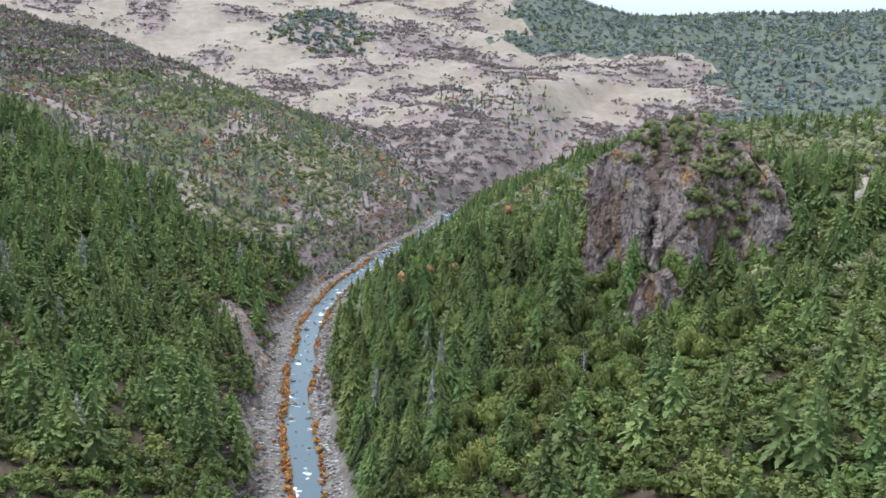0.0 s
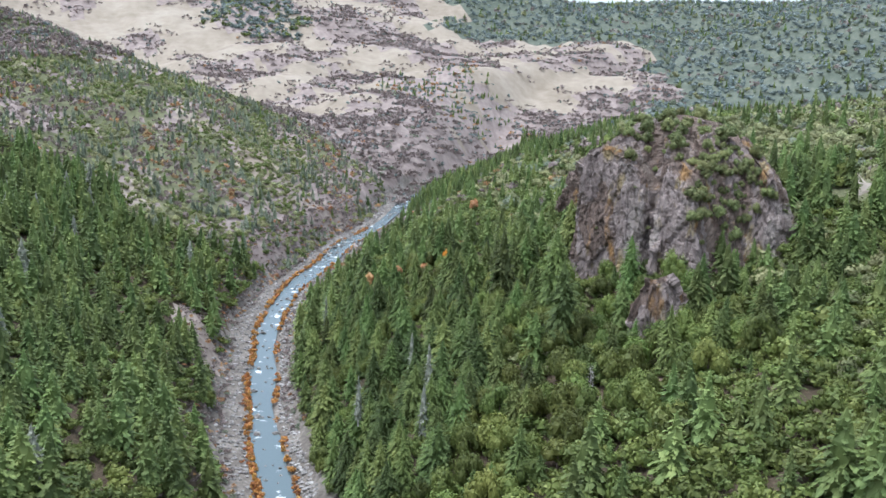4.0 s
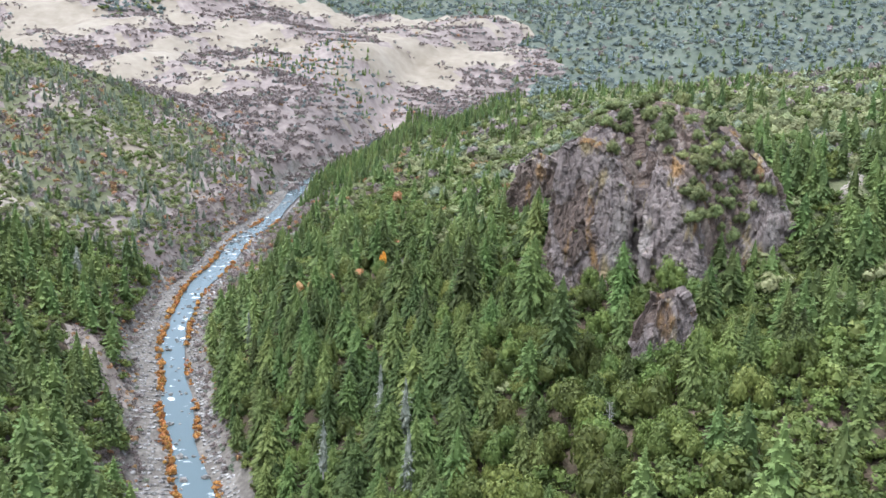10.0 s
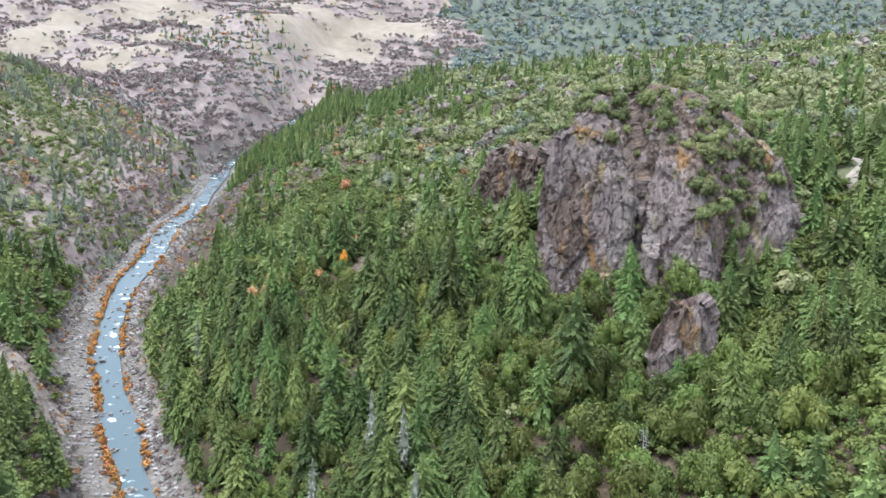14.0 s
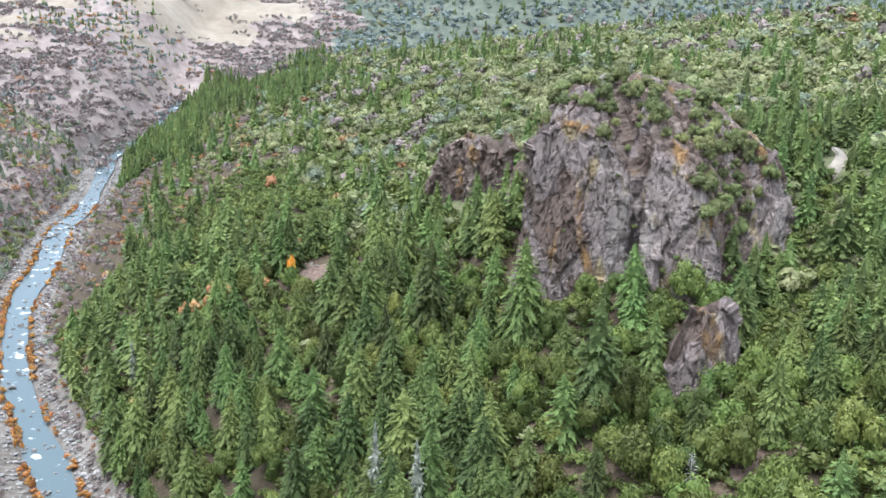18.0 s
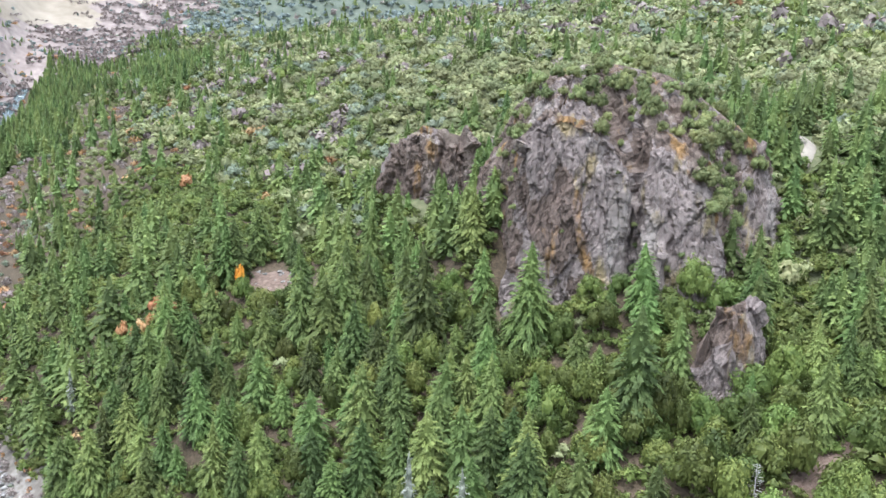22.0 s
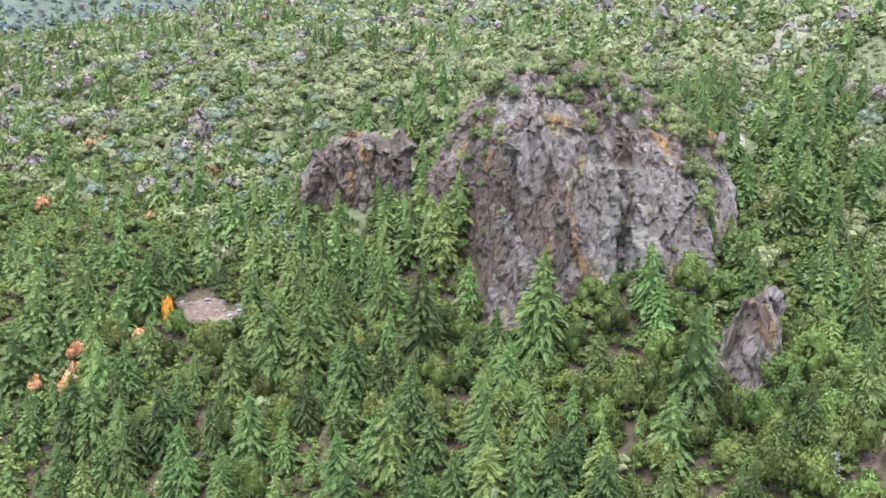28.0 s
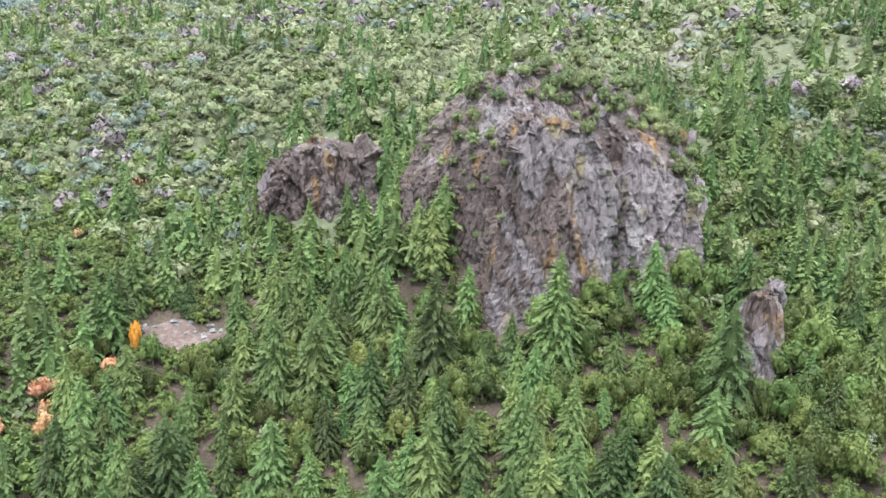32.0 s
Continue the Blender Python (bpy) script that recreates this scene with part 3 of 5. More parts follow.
# ---- the crag ----
def smooth_loop(points, count):
    """A closed loop of rows, evenly spread along its plan and rounded at the corners."""
    p = np.array(points + points[:1], float)
    c = np.r_[0, np.cumsum(np.hypot(np.diff(p[:, 0]), np.diff(p[:, 1])))]
    s = np.linspace(0, c[-1], count, endpoint=False)
    q = np.stack([np.interp(s, c, p[:, k]) for k in range(p.shape[1])], -1)
    for _ in range(3):
        q = 0.25 * np.roll(q, 1, 0) + 0.5 * q + 0.25 * np.roll(q, -1, 0)
    return q


def crag_mesh(name, loop, spine, count, face_rows, cap_rows, seed, rough, grooves=()):
    """A crag: an upright face round a loop of (u, v, foot z, rim z, spread) and a rough cap that climbs from its rim to a spine, or to the crest point (u, v, z) that each row names."""
    q = smooth_loop(loop, count)
    u, v, z0, z1, spread = q.T[:5]
    tu, tv = np.roll(u, -1) - np.roll(u, 1), np.roll(v, -1) - np.roll(v, 1)
    tl_ = np.hypot(tu, tv)
    area = np.sum(u * np.roll(v, -1) - v * np.roll(u, -1))
    sign = 1.0 if area > 0 else -1.0
    ou, ov = sign * tv / tl_, -sign * tu / tl_
    rows = []
    for r in range(face_rows):
        t = r / (face_rows - 1)
        out = spread * (1 - t) ** 1.3 - 1.6 * max(0.0, t - 0.8) / 0.2
        rows.append((u + ou * out, v + ov * out, z0 + (z1 - z0) * t))
    if q.shape[1] == 8:
        su, sv, sz = q.T[5:]
    else:
        sp = np.array(spine, float)
        su = np.clip(u, sp[0, 0], sp[-1, 0])
        sv, sz = np.interp(su, sp[:, 0], sp[:, 1]), np.interp(su, sp[:, 0], sp[:, 2])
    ru, rv_ = rows[-1][0], rows[-1][1]
    for r in range(1, cap_rows + 1):
        t = r / cap_rows
        rows.append((ru + (su - ru) * t, rv_ + (sv - rv_) * t, z1 + (sz - z1) * (1 - (1 - t) ** 1.9)))
    g = np.array(rows).transpose(0, 2, 1)
    x = CRAG[0] + g[..., 0] * UX + g[..., 1] * UY
    y = CRAG[1] + g[..., 0] * UY - g[..., 1] * UX
    pos = np.stack([x, y, g[..., 2]], -1)
    dr = np.gradient(pos, axis=0)
    dc = np.roll(pos, -1, 1) - np.roll(pos, 1, 1)
    nrm = np.cross(dc, dr)
    nrm /= np.maximum(np.linalg.norm(nrm, axis=-1, keepdims=True), 1e-6)
    mid = pos.reshape(-1, 3).mean(0)
    if np.sum(nrm[: face_rows] * (pos[: face_rows] - mid)) < 0:
        nrm = -nrm
    off = Vector((seed * 13.7, seed * 7.1, seed * 3.3))
    total = face_rows + cap_rows
    push = np.zeros((total, count))
    for r in range(total):
        on_face = r < face_rows
        for c in range(count):
            p = Vector(pos[r, c]) + off
            bent = 0.22 * noise.noise(p * 0.06)
            lean = p.x + 0.1 * p.z
            broad = noise.noise(Vector((p.x * 0.07, p.y * 0.07, p.z * 0.03)))
            cell = noise.voronoi(Vector((lean * 0.13 + bent, p.y * 0.13, p.z * 0.035)))
            slab = noise.cell(cell[1][0] * 31.7)
            joint = min(1.0, (cell[0][1] - cell[0][0]) * 5)
            fine = noise.voronoi(Vector((lean * 0.36 + bent, p.y * 0.36, p.z * 0.13)))
            chip = noise.cell(fine[1][0] * 17.3)
            split = min(1.0, (fine[0][1] - fine[0][0]) * 5)
            shard = noise.voronoi(Vector((lean * 0.95, p.y * 0.95, p.z * 0.5)))
            flake = noise.cell(shard[1][0] * 11.9)
            grain = noise.fractal(p * 0.42, 0.8, 2.0, 4)
            k = 1.0 if on_face else 1.1
            push[r, c] = rough * k * (0.7 * broad + 1.0 * (slab - 0.5) - 0.55 * (1 - joint) + 0.68 * (chip - 0.5) - 0.34 * (1 - split) + 0.34 * (flake - 0.5) + 0.16 * grain)
    for gu, depth, width, zlo, zhi in grooves:
        dep = depth * np.exp(-((g[..., 0] - gu) / width) ** 2) * (np.abs(nrm[..., 2]) < 0.75)
        dep = dep * ((g[..., 2] > zlo) & (g[..., 2] < zhi)) * (g[..., 1] > -12)
        push = push - dep
    last = np.clip((total - 1 - np.arange(total)) / 3, 0, 1)[:, None]
    pos = pos + nrm * (push * last)[..., None]
    idx = np.arange(total * count).reshape(total, count)
    quads = np.stack([idx[:-1], np.roll(idx[:-1], -1, 1), np.roll(idx[1:], -1, 1), idx[1:]], -1).reshape(-1, 4)
    return pos, nrm, quads


def crag(name, label, loop, spine, count, face_rows, cap_rows, seed, rough, grooves=(), soil=0.0):
    pos, nrm, quads = crag_mesh(name, loop, spine, count, face_rows, cap_rows, seed, rough, grooves)
    flat = pos.reshape(-1, 3)
    cut = (face_rows - 1) * count
    base = flat[:cut].mean(0)
    base[2] = flat[:, 2].min()
    top = new(name)
    top.location = base
    tagged(top, label, "rock", group="crags above the river")
    centre = flat[quads].mean(1)
    rust = (fbm(centre[:, 0] / 9 + centre[:, 2] / 14, centre[:, 1] / 9 - centre[:, 2] / 20, 55 + seed, 3) > 0.17).astype(int)
    u_c, v_c = crag_uv(centre[:, 0], centre[:, 1])
    rust = rust | ((v_c < -7) & (u_c < -3) & (fbm(centre[:, 0] / 6, centre[:, 2] / 9, 57, 3) > -0.6))
    face = mesh_from("rock_face", flat - base, quads[:cut], [M_ROCK, M_ROCK_RUST], rust[:cut])
    part("rock_face", face, top, "steep fluted grey-brown rock face")
    cap_q = quads[cut:]
    up = np.abs(nrm.reshape(-1, 3)[cap_q].mean(1)[:, 2])
    cc = flat[cap_q].mean(1)
    loose = (fbm(cc[:, 0] / 7, cc[:, 1] / 7, 91, 3) + 0.35 * (up - 0.75) > 0.30 - soil).astype(int) * 2
    loose = np.where(loose == 0, (fbm(cc[:, 0] / 5, cc[:, 1] / 5, 93, 3) > -0.08).astype(int), loose)
    cap = mesh_from("rock_cap", flat - base, cap_q, [M_ROCK, M_ROCK_RUST, M_STONYSOIL], loose)
    part("rock_cap", cap, top, "broken rock top with thin soil")
    return pos, nrm


MAIN_POS, MAIN_NRM = crag("rock_crag", "tall grey-brown fluted rock crag with ochre lichen", [
    (-12, -60, 78, 98, 4, -9, -55, 106), (-19, -52, 76, 96, 3, -7, -53, 109), (-19, -44, 74, 97, 3, 0, -47, 118), (-15, -36, 72, 102, 3, 6, -41, 126), (-11, -29, 68, 106, 3, 7.5, -32, 126),
    (-8, -20, 64, 110, 3, 5.5, -22, 123.5), (-8, -12, 60, 110, 3, 4, -15, 121.8), (-10, -6, 56, 108.5, 4, 3, -11, 120.5), (-5, -2, 60, 115, 6, 2.5, -9, 119.8), (0, -1.5, 61, 118, 7, 2.5, -8, 119.5),
    (4, -1, 61, 118, 8, 3, -9, 119.8), (9, 0.5, 61, 115, 8, 4, -14, 121.5), (14, 2, 62, 111, 7, 5.5, -21, 123.3), (18.5, 2.5, 62, 107, 5, 7, -29, 125.6), (20.6, 0, 63, 105, 4, 8, -34, 126.8),
    (21.8, -4.5, 64, 103, 3, 9, -36, 127.3), (23, -1, 63, 107, 5, 10, -38, 127.8), (25, 1.5, 62, 109, 9, 13, -38, 128), (29, 2, 60, 109, 14, 20, -37, 128.2), (33, 4.5, 60, 104, 13, 26, -36, 127),
    (38, 8.5, 60, 98.5, 10, 33, -35, 126), (42, 9, 60, 94, 7, 39, -33, 123.5), (45, 5, 62, 86, 5, 43, -28, 120), (49, -1, 66, 84, 5, 46, -25, 117.5), (54, -8, 70, 90, 6, 51, -20, 113.5),
    (59, -12, 74, 101, 6, 56, -17, 109.5), (64, -21, 76, 101, 9, 57, -17, 109), (62, -36, 76, 102, 10, 48, -24, 116), (48, -52, 76, 104, 10, 36, -34, 125), (20, -64, 78, 108, 10, 14, -38, 128), (-2, -63, 76, 104, 8, 2, -44, 120)],
    (), 500, 76, 54, 3, 1.0, grooves=((21.8, 0.9, 1.0, 74, 102), (-8.0, 1.8, 1.2, 56, 110), (36.0, 1.3, 1.0, 84, 98), (9.5, 1.0, 0.8, 66, 100)), soil=0.12)
LOW_POS, _ = crag("low_outcrop", "pale-faced low rock outcrop among the trees", [
    (30, 37, 48, 66, 3), (33, 40, 48, 72, 3), (36, 41, 48, 73.5, 3), (38, 41.5, 48, 80, 3), (44, 39.5, 50, 81.5, 3), (48, 34, 54, 78, 3), (46, 28, 58, 74, 2), (36, 28, 58, 74, 2), (31, 33, 54, 68, 2)],
    [(38, 35, 80.5), (42, 34.5, 82.5)], 150, 44, 14, 5, 0.8, grooves=((36.8, 1.4, 0.7, 50, 84),))


def uv_of(x, y):
    return tuple(float(w) for w in crag_uv(x, y))


SMALL_POS, _ = crag("small_crag", "small dark jagged rock crag beyond the gully", [
    (*uv_of(-121, 82), 72, 80, 2), (*uv_of(-115, 77), 70, 88, 2), (*uv_of(-108, 76), 70, 96, 2), (*uv_of(-101, 76), 70, 103, 3), (*uv_of(-93, 78), 72, 99, 3),
    (*uv_of(-86, 80), 74, 101, 3), (*uv_of(-81, 85), 78, 94, 2), (*uv_of(-86, 92), 80, 97, 3), (*uv_of(-101, 91), 80, 99, 3), (*uv_of(-114, 89), 76, 86, 3)],
    [(*uv_of(-108, 83), 97.5), (*uv_of(-101, 83), 104), (*uv_of(-88, 86), 101.5)], 240, 40, 20, 9, 1.6)


# ---- forests and scrub ----
def jitter(x0, x1, y0, y1, step, seed):
    g = np.random.default_rng(seed)
    xs, ys = np.meshgrid(np.arange(x0, x1, step), np.arange(y0, y1, step), indexing="ij")
    xs = xs.ravel() + g.uniform(-0.48, 0.48, xs.size) * step
    ys = ys.ravel() + g.uniform(-0.48, 0.48, ys.size) * step
    return xs, ys, g


def on_crag(x, y):
    u, v = crag_uv(x, y)
    return (u > -14 - 5 * (v < -34)) & (u < 57) & (v > -58) & (v < 6 + 5 * ((u > 26) & (u < 44))) & ~((u > 46) & (v > -8)) & ~((u > 40) & (v < -42))


def near_rock_foot(x, y):
    u, v = crag_uv(x, y)
    return (np.hypot(u - 39, v - 33) < 5.2) | (np.hypot((x + 100) / 1.6, y - 84) < 10.5)


ROAD_LINE = [(-95, 240), (-67, 207), (-42, 175), (-20, 158), (-5, 143), (6, 134), (13, 124), (14, 112)]
TRACK_LINE = [(12, 150), (20, 205), (30, 280), (37, 350), (33, 440), (33, 530), (45, 760)]


def off_line(x, y, line):
    """Distance in plan from a line of points."""
    best = np.full(np.shape(x), 1e9)
    for (ax, ay), (bx, by) in zip(line[:-1], line[1:]):
        t = np.clip(((x - ax) * (bx - ax) + (y - ay) * (by - ay)) / ((bx - ax) ** 2 + (by - ay) ** 2), 0, 1)
        best = np.minimum(best, np.hypot(x - ax - t * (bx - ax), y - ay - t * (by - ay)))
    return best


class Tree:
    """A near tree, built once with its parts and then copied."""

    def __init__(self, name, label, category, group, crown, trunk, leaf_mat, bark_mat):
        self.top = new(name)
        tagged(self.top, label, category, group=group)
        self.group = group
        self.meshes = [("trunk", mesh_from("trunk", *trunk, [bark_mat])), ("crown", mesh_from("crown", *crown, [leaf_mat]))]
        for part_name, me in self.meshes:
            part(part_name, me, self.top)
        self.used = False

    def put(self, x, y, z, sx, sz, turn, lean=0.0):
        m = Matrix.Translation((x, y, z)) @ Euler((lean, lean * 0.7, turn)).to_matrix().to_4x4() @ Matrix.Diagonal((sx, sx, sz, 1))
        top = self.top
        if self.used:
            top = new(self.top.name.split(".")[0])
            tagged(top, self.top["label"], self.top["category"], group=self.group)
            for name, me in self.meshes:
                part(name, me, top)
        self.used = True
        top.matrix_basis = m
        return top


FIRS = [Tree("fir_tree", "tall dark green fir with drooping boughs on the slope", "tree", "firs on the slope", s, trunk_shape(7, 0.97, 0.017, 0, rng), M_FIR, M_BARK) for s in FIR_NEAR]
OAKS = [Tree("oak_tree", "round-crowned evergreen oak, yellow-green, on the slope", "tree", "oaks on the slope", s, trunk_shape(6, 0.9, 0.09, 5, rng, 0.8), M_OAK, M_BARK) for s in OAK_NEAR]

piles = {}


def pile(key):
    return piles.setdefault(key, Pile())


LANDMARKS = [(-27, 24, 91, 0), (-55.3, 18.4, 86.4, 1), (-92.8, 13.7, 74.5, 2), (9.7, 4.6, 87.6, 3)]
near_count = {"fir": 0, "oak": 0}
for x, y, ztop, kind in LANDMARKS:
    z = gz(x, y)
    FIRS[kind].put(x, y, z - 0.3, max(ztop - z, 14) * 1.0, max(ztop - z, 14), kind * 2.0)
    near_count["fir"] += 1


def grow(x, y, kind, size, g, level):
    z = gz_cache(x, y)
    turn = g.uniform(0, 6.28)
    k = int(g.integers(0, 60))
    if kind == "pine":
        v, f = FIR_LOW[k % len(FIR_LOW)]
        pile("grey").add(place(v, x, y, z - 0.3, size * 1.25, size, turn), f, g.uniform())
    elif kind in ("fir", "lichen"):
        shapes = FIR_MID if level == 1 else FIR_LOW
        v, f = shapes[k % len(shapes)]
        pile(kind).add(place(v, x, y, z - 0.4, size * g.uniform(0.95, 1.3), size, turn), f, g.uniform())
    else:
        shapes = TWIG_LOW if kind in ("bare", "rust") and level < 3 else TWIG_FAR if kind == "bare" else OAK_MID if level == 1 else OAK_LOW if level == 2 else BUSH_FAR
        v, f = shapes[k % len(shapes)]
        pile(kind).add(place(v, x, y, z - 0.15 * size, size, size * g.uniform(0.8, 1.15), turn), f, g.uniform())


def drift(soft, g):
    """A chance that neighbours share, so that kinds grow in drifts."""
    return min(0.999, max(0.0, 0.45 * g.uniform() + 0.55 * soft + g.normal(0, 0.06)))


def gz_cache(x, y):
    return ZMAP[(x, y)]


ZMAP = {}


def soft_chance(xs, ys, seed):
    return (0.5 + 0.85 * fbm(xs / 42.0, ys / 42.0, seed, 3)).tolist()


def remember(xs, ys):
    for x, y, z in zip(xs.tolist(), ys.tolist(), ground(xs, ys).tolist()):
        ZMAP[(x, y)] = z


# the wooded slope between the river and the crag; low growth stands below the autumn trees and the clearing
SHOWN = [(-135.5, 32), (-149.5, 9.4), (-142.5, -2.7), (-137, 18), (-126, 30), (-133, 26), (-140, 24), (-120, 31), (-224, 90), (-2, 0), (-121, 24), (-114, 20), (-107, 16), (-123, 19), (-117, 14)]
xs, ys, g = jitter(-1000, 175, -110, 560, 6.1, 11)
r = regions(xs, ys)
d = r["d"]
keep = r["right"] & (d > 15 + 5 * r["n1"]) & (d < 150 + 30 * r["n1"]) & ~on_crag(xs, ys) & ~near_rock_foot(xs, ys)
keep &= ~((np.hypot((xs - 45) / 55, (ys - 22) / 30) < 1) & (fbm(xs / 12, ys / 12, 404, 3) > 0.22))
keep &= ~(np.hypot((xs + 127) / 16, (ys - 39) / 8) + fbm(xs / 12, ys / 12, 404, 3) < 1.0)
keep &= (np.hypot((xs - 262), (ys + 150)) > 90) & (off_line(xs, ys, ROAD_LINE) > 5) & (np.hypot(xs - 22, ys - 118) > 4)
xs, ys, d, n1, n2 = xs[keep], ys[keep], d[keep], r["n1"][keep], r["n2"][keep]
remember(xs, ys)
for x, y, dd, a, b in zip(xs.tolist(), ys.tolist(), d.tolist(), n1.tolist(), n2.tolist()):
    east = smooth(-30, 35, x + 0.35 * y + 40 * b)
    p_fir = 0.6 + 0.5 * a - 0.42 * float(east)
    if x < -125:
        p_fir -= 0.08
    if x < -150:
        p_fir -= 0.6 * min(1, max(0, (dd - 62) / 40))
    if x < -280:
        p_fir = 0.1 + 0.4 * a + (0.55 if x < -470 and dd < 75 else 0)
    if -480 < x < -235 and dd < 48:
        pick = g.uniform()
        grow(x, y, "bare" if pick < 0.5 else "rust" if pick < 0.68 else "oak" if pick < 0.86 else "grey", g.uniform(1.5, 3.0), g, 2)
        continue
    if any(math.hypot(x - px, y - py + 3) < 6.5 for px, py in SHOWN):
        p_fir = 0
    roll = g.uniform()
    near = -145 < x < 62 and y < 52
    if roll < p_fir:
        size = g.uniform(14, 23) if g.uniform() < 0.7 else g.uniform(7, 13)
        if x < -170:
            size *= 0.8
        if near and near_count["fir"] < 400:
            near_count["fir"] += 1
            FIRS[int(g.integers(0, 6))].put(x, y, gz_cache(x, y) - 0.4, size * g.uniform(0.9, 1.2), size, g.uniform(0, 6.28), g.uniform(-0.03, 0.03))
        else:
            grow(x, y, "fir", size, g, 1 if x > -260 else 2)
    elif roll < 0.93:
        size = g.uniform(2.5, 4.6) + 1.2 * float(east)
        if x < -280:
            pick = g.uniform()
            grow(x, y, "scrub" if pick < 0.4 else "oak" if pick < 0.7 else "grey" if pick < 0.82 else "bare" if pick < 0.94 else "rust", g.uniform(1.8, 3.6), g, 2 if x > -600 else 3)
            continue
        if near and near_count["oak"] < 300 and g.uniform() < 0.8:
            near_count["oak"] += 1
            OAKS[int(g.integers(0, 6))].put(x, y, gz_cache(x, y) - 0.1, size, size * g.uniform(1.2, 1.9), g.uniform(0, 6.28))
        else:
            grow(x, y, "oak", size * 1.05, g, 1 if x > -260 else 2)
    else:
        kind = "rust" if x < -60 and g.uniform() < 0.25 else "oak"
        grow(x, y, kind, g.uniform(1.5, 3.0), g, 2)

# oaks and young firs at the crag's lower end
xs, ys, g = jitter(5, 75, 45, 115, 4.6, 18)
u_, v_ = crag_uv(xs, ys)
keep = (u_ > 57) & (u_ < 100) & (v_ > -45) & (v_ < 22) & ~((u_ < 68) & (v_ < -6))
xs, ys = xs[keep], ys[keep]
remember(xs, ys)
for x, y in zip(xs.tolist(), ys.tolist()):
    if g.uniform() < 0.2:
        grow(x, y, "fir", g.uniform(9, 17), g, 1)
    else:
        grow(x, y, "oak" if g.uniform() < 0.85 else "scrub", g.uniform(2.0, 3.9), g, 1)

# oaks in the gully and round the crag's foot
xs, ys, g = jitter(-45, 40, 10, 85, 4.2, 23)
u_, v_ = crag_uv(xs, ys)
foot = (u_ > -12) & (u_ < 58) & (v_ > 5) & (v_ < 22) | (u_ > 19.5) & (u_ < 25) & (v_ > 2) & (v_ < 12) | (u_ > 46) & (u_ < 58) & (v_ > -8) & (v_ < 12)
xs, ys = xs[foot], ys[foot]
remember(xs, ys)
for x, y in zip(xs.tolist(), ys.tolist()):
    if g.uniform() < 0.8:
        grow(x, y, "oak" if g.uniform() < 0.75 else "scrub", g.uniform(2.2, 4.2), g, 1)

# understorey that closes the canopy
xs, ys, g = jitter(-250, 110, -75, 112, 3.4, 17)
r = regions(xs, ys)
keep = r["right"] & (r["d"] > 16) & ~on_crag(xs, ys) & ~near_rock_foot(xs, ys) & (fbm(xs / 12, ys / 12, 404, 3) < 0.3)
keep &= ~(np.hypot((xs + 127) / 16, (ys - 39) / 8) + fbm(xs / 12, ys / 12, 404, 3) < 1.0)
xs, ys = xs[keep], ys[keep]
remember(xs, ys)
for x, y in zip(xs.tolist(), ys.tolist()):
    pick = g.uniform()
    grow(x, y, "oak" if pick < 0.97 else "scrub", g.uniform(1.7, 3.3), g, 1 if pick < 0.15 else 2)

# the plateau behind: scrub, oaks and scattered conifers
xs, ys, g = jitter(-1000, 420, 60, 900, 5.4, 12)
r = regions(xs, ys)
keep = r["right"] & (r["d"] > 118 + 25 * r["n1"]) & ~on_crag(xs, ys) & ~near_rock_foot(xs, ys) & (r["d"] < 620)
keep &= (ys > 0.35 * (xs - 130)) & ((xs + 60) * 0.5 + 330 > -ys + 60)
keep &= (off_line(xs, ys, ROAD_LINE) > np.where(ys < 165, 5.0, 2.0)) & (np.hypot(xs - 22, ys - 118) > 4) & ((off_line(xs, ys, TRACK_LINE) > 9 + 5 * r["n1"]) | (g.uniform(0, 1, xs.size) < 0.3) | (ys < 205))
meadow = np.hypot((xs - 62) / 40, (ys - 235) / 45) + 0.5 * r["n1"] < 1
xs, ys, d, n1, n2, meadow = xs[keep], ys[keep], r["d"][keep], r["n1"][keep], r["n2"][keep], meadow[keep]
remember(xs, ys)
clump = fbm(xs / 30, ys / 30, 505, 3).tolist()
